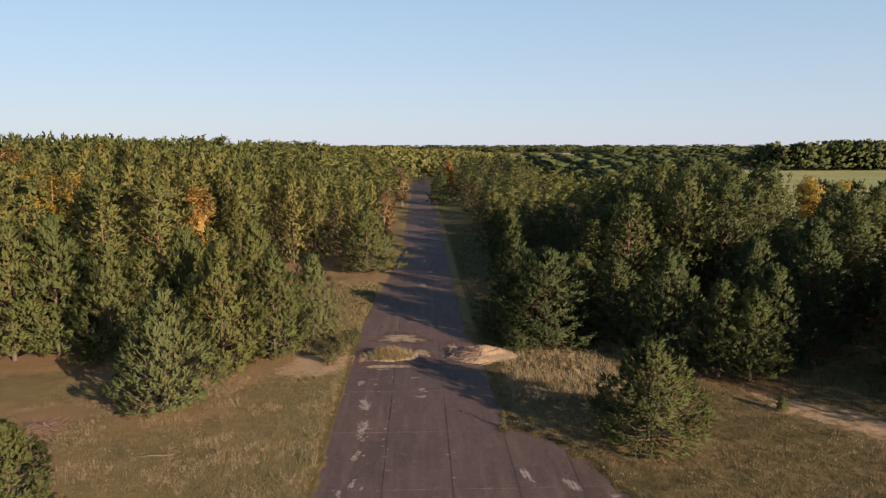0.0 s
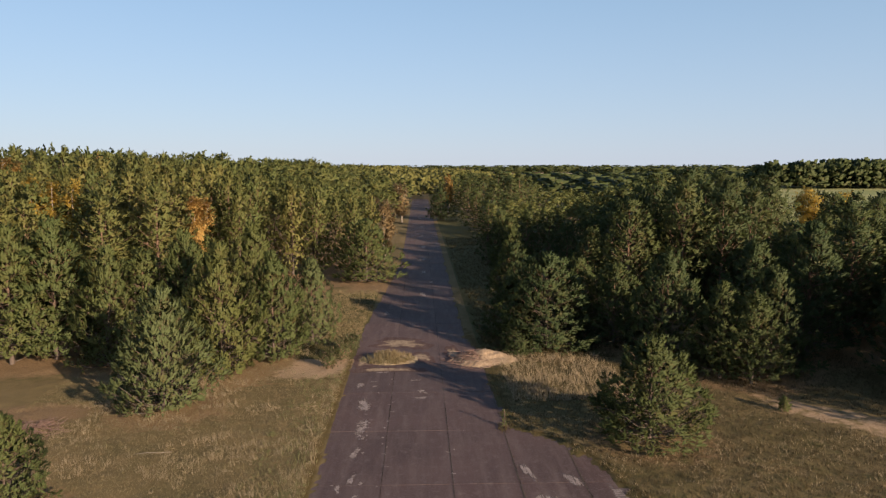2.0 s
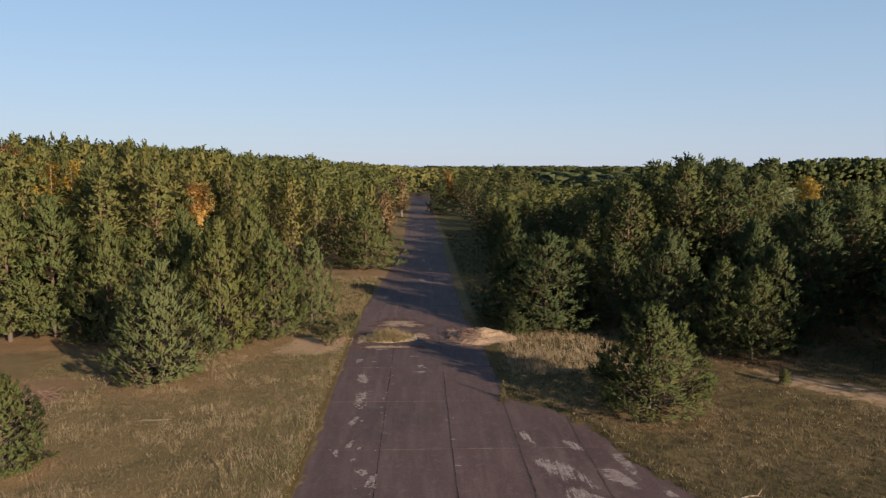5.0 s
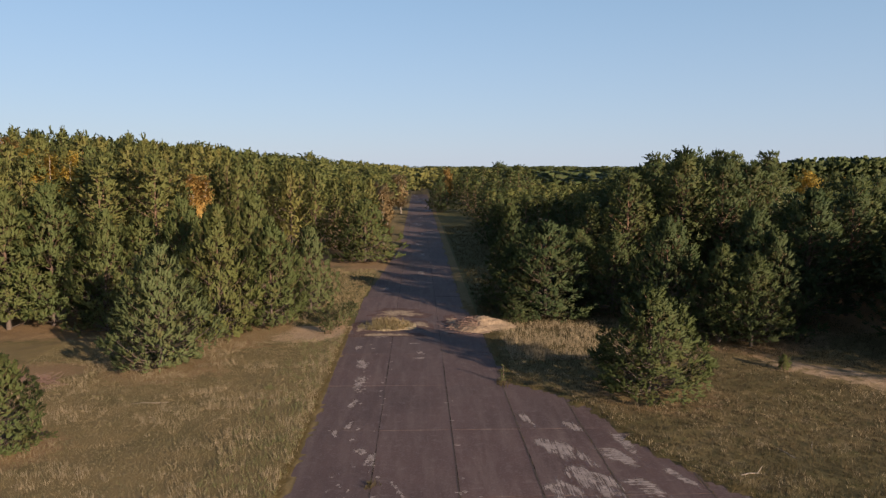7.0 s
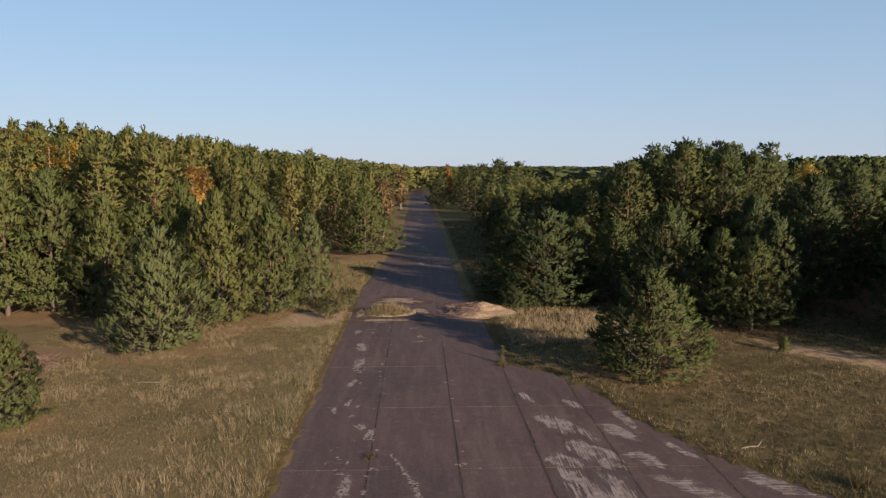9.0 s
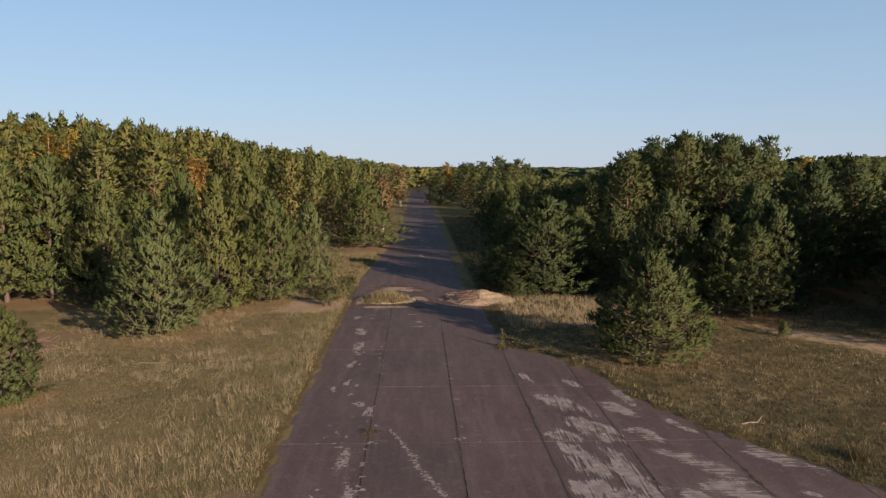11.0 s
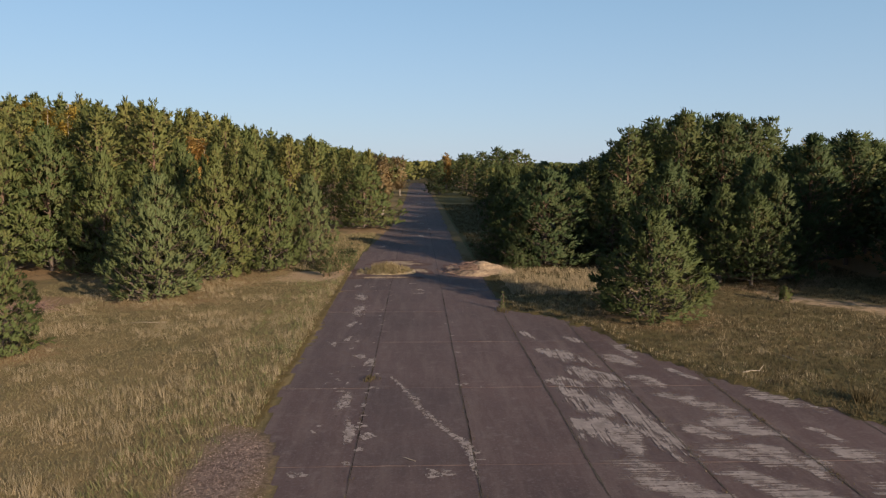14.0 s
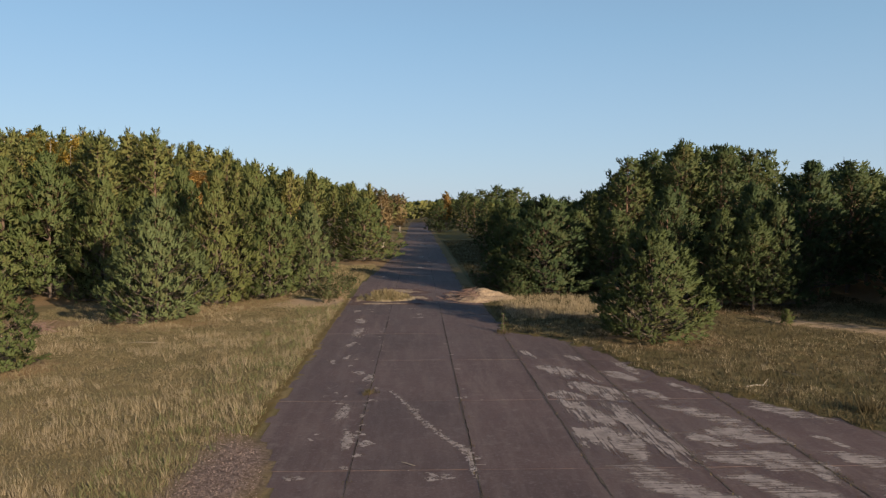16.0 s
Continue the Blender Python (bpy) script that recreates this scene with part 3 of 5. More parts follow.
def build_ground():
    xs = lines([(-4600, -600, 400), (-600, -200, 50), (-200, -60, 10), (-60, -24, 1.5), (-24, -8, 0.6), (-8, 16, 0.26), (16, 30, 0.5), (30, 60, 1.5), (60, 200, 10), (200, 600, 40), (600, 4601, 400)])
    ys = lines([(-4600, -200, 400), (-200, -20, 20), (-20, 13, 2.5), (13, 42, 0.3), (42, 66, 0.4), (66, 120, 1.2), (120, 300, 5), (300, 1200, 25), (1200, 4601, 200)])
    x, y = np.meshgrid(xs, ys)
    nx, ny = len(xs), len(ys)
    v = np.column_stack([x.ravel(), y.ravel(), ground_height(x, y).ravel()])
    i = (np.arange(ny - 1)[:, None] * nx + np.arange(nx - 1)[None]).ravel()
    f = np.concatenate([np.column_stack([i, i + 1, i + nx + 1]), np.column_stack([i, i + nx + 1, i + nx])])
    me = mesh_of("ground", v, f, GROUND, True)
    fx, fy = v[:, 0], v[:, 1]
    litter = np.zeros(len(v))
    for cx, cy, r in WOOD_SPOTS:
        litter = np.maximum(litter, blob(fx, fy, cx, cy, r, r))
    shade = ((fy > 62) & (fy < 400) & ((fx < -9) | ((fx > 11) & (fx < 48)))) | ((fy > 47) & ((fx < -21) | (fx > 27)))
    litter = np.maximum(litter, shade * 0.9)
    for cx, cy, rx, ry in ((-5.2, 80.5, 2.6, 4), (-20.5, 39.5, 2.6, 1.8), (12.5, 32.5, 2.5, 1.2)):
        litter = np.maximum(litter, blob(fx, fy, cx, cy, rx, ry))
    sand = np.maximum(blob(fx, fy, -6.6, 48.4, 2.0, 2.6), blob(fx, fy, -7.4, 46.8, 1.9, 1.5))
    for cx, cy, rx, ry, turn in ((28, 33.5, 5, 1.5, -40), (21.6, 37.8, 3.6, 1.6, -50), (24.4, 34.6, 4.4, 1.7, -48), (-2.0, 55.5, 2.8, 2.0, 0), (-4.3, 50, 1.2, 2.4, 0), (7.0, 79.0, 2.6, 0.5, -50)):
        sand = np.maximum(sand, (0.62 if cx > 20 else 0.85) * blob(fx, fy, cx, cy, rx, ry, turn))
    inside = road_inside(fx, fy)
    moss = np.clip(1 - np.abs(inside + 0.2) / np.where(fx > 4, 0.9, 0.45), 0, 1) * (fy < 60) * 0.8
    field = ((fx > 50) & (fy > 110) & (fy < 450)).astype(float)
    stubble = ((fy > 640) & (fy < 1180) & (fx > 0.165 * fy) & (fx < 0.225 * fy)).astype(float)
    rubble = np.clip(1.5 - np.abs(fx + 4.5 + 0.4 * wavy(fx, fy, 1.5, 6)) / 0.95, 0, 1) * (fy < 19.5) * (fy > 10) * np.clip((19.8 - fy) / 1.5, 0, 1)
    verge = ((fy > 50) & (fy < 400) & (((fx > 4.4) & (fx < 13)) | ((fx < -4.2) & (fx > -9) & (fy < 76)))).astype(float)
    # near right ground: olive, and partly darkened for its dimmer sun angle
    verge = np.maximum(verge, 0.42 * ((fx > 4.4) & (fx < 19.5 - 0.25 * (fy - 34)) & (fy < 50)))
    joint = np.clip((inside - 0.12) / 0.1, 0, 1) * (fy < 284) * (fy > -2)
    for key, val in (("verge", verge), ("joint", joint), ("rubble", rubble), ("litter", litter * (1 - field) * (1 - stubble)), ("sand", sand), ("moss", moss), ("field", field), ("stubble", stubble)):
        me.attributes.new(key, "FLOAT", "POINT").data.foreach_set("value", val.astype(np.float32))
    return tagged(new("ground", me), "dry autumn meadow with sandy and needle-strewn patches", "ground", kind="structure")


# ---- pines beside the road ----
SHAPES = {
    # seed, height, radius, lowest branch, whorls, limbs, twigs, shoots, blades, shoot, needle width, outline
    "small": (11, 5.4, 2.7, 0.05, 11, 7, 9, 3, 7, 0.46, 0.082, "cone"),
    "young": (12, 6.6, 2.7, 0.05, 12, 6, 9, 3, 7, 0.48, 0.082, "cone"),
    "wide": (13, 7.2, 3.3, 0.05, 12, 7, 9, 3, 7, 0.54, 0.082, "cone"),
    "broad": (15, 7.2, 3.2, 0.05, 10, 6, 7, 2, 7, 0.66, 0.09, "cone"),
    "lean": (14, 7.5, 2.4, 0.09, 12, 6, 8, 3, 7, 0.50, 0.082, "spire"),
}

ROADSIDE = [
    # kind, x, y, height, radius, turn
    ("small", 11.2, 34.4, 5.3, 3.0, 0, "stand-alone bushy young pine on the grass beside the concrete"),
    ("wide", 9.3, 53.0, 7.3, 3.8, 40, "light green pine with upright shoots behind the sand heap"),
    ("young", 7.0, 55.0, 5.0, 2.2, 200, "dark shaded young pine beside the sand heap"),
    ("small", 6.9, 50.9, 2.6, 1.3, 100, "low pine bush beside the sand heap"),
    ("young", 14.6, 54.2, 6.2, 2.8, 70, ""),
    ("wide", 16.6, 48.2, 7.8, 2.9, 130, ""),
    ("lean", 18.8, 44.5, 6.3, 2.0, 15, "pale slender pine with thin trunk at the sandy track"),
    ("lean", 20.2, 43.2, 5.95, 2.1, 95, "pale slender pine with thin trunk at the sandy track"),
    ("wide", 22.5, 45.6, 7.2, 2.6, 250, ""),
    ("lean", 23.7, 51.2, 8.2, 2.8, 310, ""),
    ("lean", 27.2, 50.0, 9.6, 3.2, 180, ""),
    ("young", 12.6, 58.0, 6.2, 2.6, 330, ""),
    ("small", -14.0, 39.8, 6.8, 2.75, 140, "blue-green young pine standing at the meadow's edge"),
    ("wide", -12.6, 46.6, 8.6, 2.9, 60, "broad pine with bare pinkish stems inside its crown"),
    ("wide", -10.0, 50.2, 7.6, 2.5, 200, "bright green broad pine beside the sandy bank"),
    ("young", -7.9, 54.2, 6.8, 2.0, 10, ""),
    ("wide", -20.6, 49.0, 8.2, 2.6, 20, ""),
    ("lean", -19.4, 52.2, 7.7, 3.0, 290, ""),
    ("lean", -24.9, 50.6, 10.1, 2.9, 120, "tall edge pine with reddish trunk and sparse lower branches"),
    ("lean", -27.4, 49.6, 9.8, 3.2, 230, "tall edge pine with reddish trunk and sparse lower branches"),
    ("wide", -16.2, 51.5, 9.0, 2.6, 320, ""),
    ("wide", -12.6, 56.0, 9.2, 2.6, 340, ""),
    ("wide", -16.1, 27.9, 4.0, 1.8, 260, "small bright pine on the open dry grass"),
    ("broad", -6.0, 84.6, 7.4, 3.9, 170, "spreading pine with brown litter reaching the road"),
    ("broad", 8.8, 60.5, 6.0, 2.2, 50, ""),
    ("broad", 8.9, 68.0, 6.2, 2.2, 150, ""),
    ("broad", 9.8, 77.0, 7.0, 2.6, 210, ""),
    ("broad", 10.8, 88.0, 7.2, 2.6, 20, ""),
    ("broad", 11.0, 100.0, 7.2, 2.6, 270, ""),
    ("broad", 5.2, 178.0, 8.0, 3.3, 80, "round pine close beside the far road"),
]
built = {}
for kind, x, y, h, r, turn, label in ROADSIDE:
    # pines right of the road get needles darkened for their shaded sides
    shape, needles = SHAPES[kind], NEEDLES_DARKENED if x > 0 else NEEDLES_PALE if kind in ("small", "young") else NEEDLES
    text = label or PINE_LABELS["young" if kind in ("small", "young") else "bushy"]
    WOOD_SPOTS.append((x + 0.2, y - 0.2, r * 1.15))
    twin = (kind, x > 0, int(y) % 2)
    if twin not in built:
        ob = pine("pine_tree", text, needles, "pines beside the road", shape[0] + 100 * len(built), *shape[1:], twig_wood=True)
        ob.matrix_basis = pose(x, y, 0, 0, 0, turn) @ Matrix.Diagonal((r / shape[2], r / shape[2], h / shape[1], 1))
        built[twin] = ob
    else:
        ob = built[twin]
        keep = ob.matrix_basis.copy()
        ob.matrix_basis = Matrix.Identity(4)
        planted(ob, x, y, h, r, shape[1], shape[2], turn, text)
        ob.matrix_basis = keep

# ---- forest pines ----
FOREST = {
    "old": (21, 13.0, 2.6, 0.40, 8, 5, 5, 2, 4, 0.62, 0.12, "round"),
    "older": (22, 13.0, 2.4, 0.34, 8, 5, 5, 2, 4, 0.62, 0.12, "round"),
    "tree": (28, 12.0, 2.3, 0.36, 8, 5, 5, 2, 4, 0.60, 0.12, "cone"),
    "grove": (29, 12.5, 3.6, 0.10, 10, 6, 6, 2, 4, 0.70, 0.12, "round"),
    "thicket": (30, 12.0, 3.4, 0.14, 10, 6, 6, 2, 4, 0.70, 0.12, "round"),
    "edge": (23, 9.0, 2.6, 0.06, 10, 6, 6, 2, 4, 0.54, 0.12, "cone"),
    "spire": (24, 11.0, 2.2, 0.20, 10, 5, 6, 2, 4, 0.56, 0.12, "spire"),
    "far grove": (31, 12.0, 3.4, 0.06, 8, 5, 6, 1, 4, 0.92, 0.14, "round"),
    "far edge": (32, 9.0, 2.6, 0.04, 8, 5, 5, 1, 4, 0.76, 0.14, "cone"),
    "far old": (25, 13.0, 2.6, 0.36, 7, 5, 5, 1, 4, 0.86, 0.14, "round"),
    "far older": (27, 13.0, 2.4, 0.32, 7, 5, 5, 1, 4, 0.86, 0.14, "cone"),
    "far spire": (26, 11.0, 2.2, 0.22, 8, 5, 5, 1, 4, 0.80, 0.14, "cone"),
}


def forest_kind(rng, h, y, right=False, edge=False):
    if y > 84 and right:
        return "far grove"
    if y > 84 and edge:
        return "far edge"
    if y > 84:
        return rng.choice(["far old", "far older", "far spire"])
    if right:
        return rng.choice(["grove", "thicket"])
    if h < 9.5 or edge:
        return rng.choice(["edge", "spire"])
    return rng.choice(["old", "tree", "older", "spire", "tree"])


def left_height(x, y):
    if abs(x / y + 0.292) < 0.035 and 52 < y < 80 or abs(x / y + 0.47) < 0.035 and 52 < y < 63:
        return 6.6
    deep = min(1.0, max(0.0, (-x - 7) / 26))
    return 0.9 * min(1.0, max(0.0, (130 - y) / 40)) + 1.07 * min(5.4 + 0.088 * y, 8.0 + 5.2 * deep + 1.6 * min(1, max(0, (-x - 35) / 20)))


def right_height(x, y):
    if abs(x / y - 0.525) < 0.03 and 62 < y < 95:
        return 6.0
    if y > 150:
        return 9.5 if x / y < 0.09 else 6.2
    return float(np.interp(x / y, [0.10, 0.22, 0.27, 0.33, 0.40, 0.47, 0.50, 0.53, 0.7], [7.2, 7.4, 9.8, 12.0, 12.9, 11.8, 10.4, 10.2, 10.2]))


def in_woods(x, y):
    if x < 0:
        edge = -23 if y < 57 else -17 if y < 73 else -19 if y < 90 else -5.2
        return x < edge and y > 50 and x > -0.62 * y - 8
    if y < 60:
        return x > 29.5 and y > 51 and x < 0.66 * y + 14
    edge = 14.5 if y < 90 else 12.0 if y < 115 else 9.5
    return x > edge and x < 0.66 * y + 8


MARKED = [(25.5, 79, 12.5, 4.4), (30.7, 74.4, 12.7, 4.3), (30.2, 83, 13.5, 4.4), (38.9, 81.4, 12.8, 3.9), (38.5, 65.2, 10.6, 3.4), (26.8, 97, 10.9, 4.0),
          (-26.9, 62.6, 12.0, 3.3), (-25.8, 87.6, 11.4, 3.2), (-49.3, 98.5, 15.7, 3.6), (-48.1, 133.8, 15.5, 3.6),
          (11.8, 126, 7.6, 3.2), (13.6, 138, 8.2, 3.4), (11.6, 150, 8.6, 3.4), (17.5, 146, 8.0, 3.2), (16.6, 164, 9.8, 3.8), (21.5, 172, 10.6, 4.0), (11.8, 176, 9.6, 3.8),
          (17.6, 200, 11.2, 4.2), (21.9, 205, 12.6, 4.4), (27.0, 200, 11.8, 4.2), (30.5, 208, 10.6, 4.0), (13.0, 212, 10.8, 4.2), (25.0, 218, 12.0, 4.4), (9.5, 232, 10.0, 4.0), (17.0, 236, 11.0, 4.2),
          # mostly unseen pines right of the view, set to shade track and grove
          (31, 41, 9.0, 2.6), (34, 46.5, 9.5, 3.0), (34, 29, 9.0, 2.5), (30, 30.5, 8.0, 2.2), (36, 33, 10.0, 2.6), (33, 35, 9.0, 2.4), (32.2, 45, 8.0, 2.6), (31.5, 52.5, 9.5, 3.0), (33.6, 56, 10, 3.2), (29.2, 56.5, 9, 3.0), (29.8, 37.8, 9, 2.8), (28.2, 40.6, 8.5, 2.2), (30.6, 42.8, 9.5, 2.6), (35, 42, 7.5, 2.6), (31.8, 38.2, 8.0, 2.4), (34.4, 38.5, 7.0, 2.4), (37.5, 36.5, 7.5, 2.6), (38, 47, 7.5, 2.6), (35.5, 50.5, 8.5, 2.8), (39, 27, 9.5, 2.7), (44, 26, 10.5, 2.8)]
rng = np.random.default_rng(5)
# unseen pine rows right of the view, inferred from shadows, shading the grove
for row in range(9):
    for col in range(4):
        y = 34.0 + row * 4.8
        off = 9.0 if y < 47 else 6.5
        MARKED.append((0.66 * y + off + col * 5.2 + rng.uniform(-0.6, 1.2), y + rng.uniform(-1.2, 1.2), rng.uniform(9.0, 11.0), rng.uniform(2.4, 3.0)))
spots = [(x, y, h, r) for x, y, h, r in MARKED]
taken = [(x, y, r) for x, y, h, r in MARKED] + [(q[1], q[2], q[4]) for q in ROADSIDE]
y = 48.0
while y < 150:
    step = 3.3 + 0.012 * y
    x = -0.62 * y - 8
    while x < 0.66 * y + 14:
        px, py = x + rng.uniform(-1.2, 1.2), y + rng.uniform(-1.2, 1.2)
        x += step
        if not in_woods(px, py) or any((px - a) ** 2 + (py - b) ** 2 < (0.5 * c + 1.0) ** 2 for a, b, c in taken):
            continue
        if px > 45 and py > 95:
            continue
        h = (left_height(px, py) if px < 0 else right_height(px, py)) * rng.uniform(0.91, 1.05 if px < 0 else 1.02)
        spots.append((px, py, h, (0.12 * h + rng.uniform(0.5, 1.1)) * (1.0 if px < 0 else 1.35)))
        taken.append((px, py, 1.2 if px < 0 else 2.4))
    y += step * 0.95
spots = spots[:len(MARKED)] + sorted(spots[len(MARKED):], key=lambda s: s[1])
single, rest = spots[:300], spots[300:]
forest_built = {}
for px, py, h, r in single:
    kind = str(forest_kind(rng, h, py if px < 0.66 * py + 3 else 200, px > 8, px > -13 or (px > -25 and 70 < py < 94)))
    shape = FOREST[kind]
    turn = rng.uniform(0, 360)
    kind = (kind, px > 5)
    if kind not in forest_built:
        # right-hand crowns darkened for shade, left ones brightened for sun
        ob = pine("pine_tree", PINE_LABELS["tall"], NEEDLES_DARKENED if px > 5 else NEEDLES_LIT, "forest pines", *shape)
        forest_built[kind] = ob
        ob.matrix_basis = pose(px, py, 0, 0, 0, turn) @ Matrix.Diagonal((r / shape[2], r / shape[2], h / shape[1], 1))
    else:
        ob = forest_built[kind]
        keep = ob.matrix_basis.copy()
        ob.matrix_basis = Matrix.Identity(4)
        planted(ob, px, py, h, r, shape[1], shape[2], turn)
        ob.matrix_basis = keep

# ---- autumn birches ----
BIRCHES = [
    (-23.0, 78.6, 10.4, 2.2, LEAVES_ORANGE, 5, "orange autumn birch with pale bare stems among pines"),
    (-28.6, 64.5, 11.6, 2.2, LEAVES_YELLOW, 4, "yellowing tall birch between dark pines"),
    (-31.4, 63.5, 12.4, 1.8, LEAVES_YELLOW, 4, "yellowing tall birch between dark pines"),
    (-46.5, 86.0, 15.2, 2.4, LEAVES_ORANGE, 4, "orange birch top rising from the forest"),
    (-50.0, 118.0, 15.4, 2.0, LEAVES_ORANGE, 4, "orange birch top rising from the forest"),
    (-4.9, 104.0, 8.4, 1.5, LEAVES_TAN, 4, "thin half-bare tan birch beside the road"),
    (-3.9, 172.0, 9.0, 2.4, LEAVES_TAN, 6, "half-bare tan birch group beside the far road"),
    (8.6, 220.0, 10.0, 2.2, LEAVES_ORANGE, 4, "orange birch at the far roadside"),
    (49.5, 92.0, 10.4, 2.4, LEAVES_YELLOW, 5, "bright yellow birch behind the dark pines"),
    (57.5, 98.0, 9.0, 3.0, LEAVES_YELLOW, 5, "bright yellow birch behind the dark pines"),
]
for i, (x, y, h, r, leaves, stems, label) in enumerate(BIRCHES):
    ob = broadleaf("birch_tree", label, "birch tree", leaves, "autumn birches", 60 + i, h, r, stems, 0.3 + 0.0012 * y, 2400 if y < 100 else 1200, 0.15)
    ob.matrix_basis = pose(x, y, 0)

# ---- far woods, too many to count ----
def woods_mesh(rng, plan, models):
    """Many far pines as one mesh: each a turned and stretched model of a crown."""
    vs, fs, ns, ages, at = [], [], [], [], 0
    for x, y, h, r in plan:
        v, f, nor, age = models[rng.integers(len(models))]
        a = rng.uniform(0, 6.283)
        turn = np.array([[math.cos(a), math.sin(a), 0], [-math.sin(a), math.cos(a), 0], [0, 0, 1.0]])
        vs.append((v @ turn) * (r, r, h) + (x, y, 0))
        fs.append(f + at)
        ns.append(nor @ turn)
        ages.append(age)
        at += len(v)
    return np.concatenate(vs), np.concatenate(fs), np.concatenate(ns), np.concatenate(ages)


def crown_models(count, height, radius, *shape):
    """Crowns one metre high and wide, to be stretched."""
    made = []
    for i in range(count):
        v, f, nor, age = pine_shape(70 + i, height, radius, *shape)[1]
        made.append((v / (radius, radius, height), f, nor, age))
    return made


MID_MODELS = crown_models(5, 13.0, 2.8, 0.45, 3, 4, 2, 1, 3, 1.15, 0.20, "round")
FAR_MODELS = crown_models(4, 13.0, 4.5, 0.45, 2, 4, 2, 1, 0, 2.6, 0.3, "round")
LOW_MODELS = crown_models(4, 13.0, 4.5, 0.12, 3, 3, 2, 1, 0, 2.8, 0.3, "round")


def woods(plan, models, label, needles=NEEDLES_LIT):
    return tagged(new("forest", crown_mesh("forest", woods_mesh(rng, plan, models), needles)), label, "forest", kind="stuff")


rng = np.random.default_rng(8)
plan, closing = [(x, y, h, r) for x, y, h, r in rest], []
y = 150.0
while y < 420:
    step = 5.3 + 0.014 * y
    x = -0.60 * y - 5
    while x < 46:
        px, py = x + rng.uniform(-1.6, 1.6), y + rng.uniform(-1.6, 1.6)
        x += step * (1.6 if x < -30 else 1.0)
        gap = 6.5 if py < 200 else 4.6 if py < 285 else 0.0
        if abs(px - 0.6) < gap + (2.5 if 0 < px and py < 175 else 0) - (1.2 if px < 0 and py < 230 else 0):
            continue
        if 0 < px < 34 and py < 240:
            continue
        h = left_height(px, py) * 1.02 if px < 0 else (right_height(px, py) if px > 12 else 8.8)
        (closing if py > 282 and abs(px) < 16 else plan).append((px, py, h * rng.uniform(0.82, 1.08), 0.20 * h + rng.uniform(1.4, 2.6)))
    y += step
woods(closing, LOW_MODELS, "pines closing the view where the road bends away")
woods(plan, MID_MODELS, "dense green pine forest along the straight road")
plan = []
y = 420.0
while y < 1000:
    step = 8.0 + 0.012 * y
    x = -0.60 * y
    while x < 70 - 0.03 * y:
        plan.append((x + rng.uniform(-4, 4), y + rng.uniform(-4, 4), rng.uniform(11, 13.6) if x < -20 else rng.uniform(8, 10), rng.uniform(4, 6)))
        x += step
    y += step
woods(plan, FAR_MODELS, "pine forest running on to the horizon")
plan = []
for x0, x1, y0, y1, h0, h1, gap in ((192, 330, 392, 425, 12, 15.5, 4.5), (240, 330, 425, 470, 14, 17.5, 6), (190, 700, 760, 860, 8, 11, 13), (300, 900, 900, 1300, 8, 10, 32), (95, 330, 1180, 1260, 8, 10, 12), (-700, 1900, 1500, 1560, 8, 11, 20), (-1600, 2400, 2600, 2650, 9, 13, 26)):
    for i in range(int((x1 - x0) * (y1 - y0) / gap ** 2)):
        plan.append((rng.uniform(x0, x1), rng.uniform(y0, y1), rng.uniform(h0, h1), gap * 0.75 + rng.uniform(0.8, 2.8)))
woods(plan, LOW_MODELS, "distant dark woods behind the fields", NEEDLES_DARKENED)

plan = []
y = 175.0
while y < 640:
    step = 8.5 + 0.020 * y
    x = 0.10 * y + 8
    while x < 0.62 * y:
        px, py = x + rng.uniform(-2, 2), y + rng.uniform(-2, 2)
        x += step
        if (px > 0.40 * py and py < 400) or (px < 48 and py < 420):
            continue
        plan.append((px, py, rng.uniform(6.6, 8.4), 0.5 * step + rng.uniform(0.2, 1.2)))
    y += step
woods(plan, LOW_MODELS, "dark pine woods between the road and far fields", NEEDLES_DARKENED)

build_ground()

# ---- road of concrete slabs ----
def slab_mesh(name, w, d, thick=0.16, chip=0.014, material=ROAD, seed=1):
    """A slab with a slightly rounded, chipped rim; its top at z = 0."""
    rng = np.random.default_rng(seed)
    ring = []
    for a, b, k in ((0, 0, 0), (1, 0, 0), (1, 1, 0), (0, 1, 0)):
        ring.append((a * w, b * d))
    pts = []
    for i in range(4):
        p, q = np.array(ring[i]), np.array(ring[(i + 1) % 4])
        for f in np.linspace(0, 1, 25 if i % 2 else 11)[:-1]:
            bite = chip * (2.6 if rng.random() < 0.12 else 1.0)
            pts.append(p + (q - p) * f - unit(p + (q - p) * f - (w / 2, d / 2)) * rng.uniform(0, bite))
    pts = np.array(pts)
    n = len(pts)
    mid = np.array([w / 2, d / 2])
    inner = pts + np.sign(mid - pts) * 0.012
    v = np.concatenate([np.column_stack([pts, np.full(n, -thick)]), np.column_stack([pts, np.full(n, -0.0015)]), np.column_stack([inner, np.zeros(n)]), [[*mid, 0.0]]])
    f = []
    for i in range(n):
        j = (i + 1) % n
        for k in (0, n):
            f += [(i + k, j + k, j + k + n), (i + k, j + k + n, i + k + n)]
        f.append((i + 2 * n, j + 2 * n, 3 * n))
    return mesh_of(name, v, np.array(f), material)


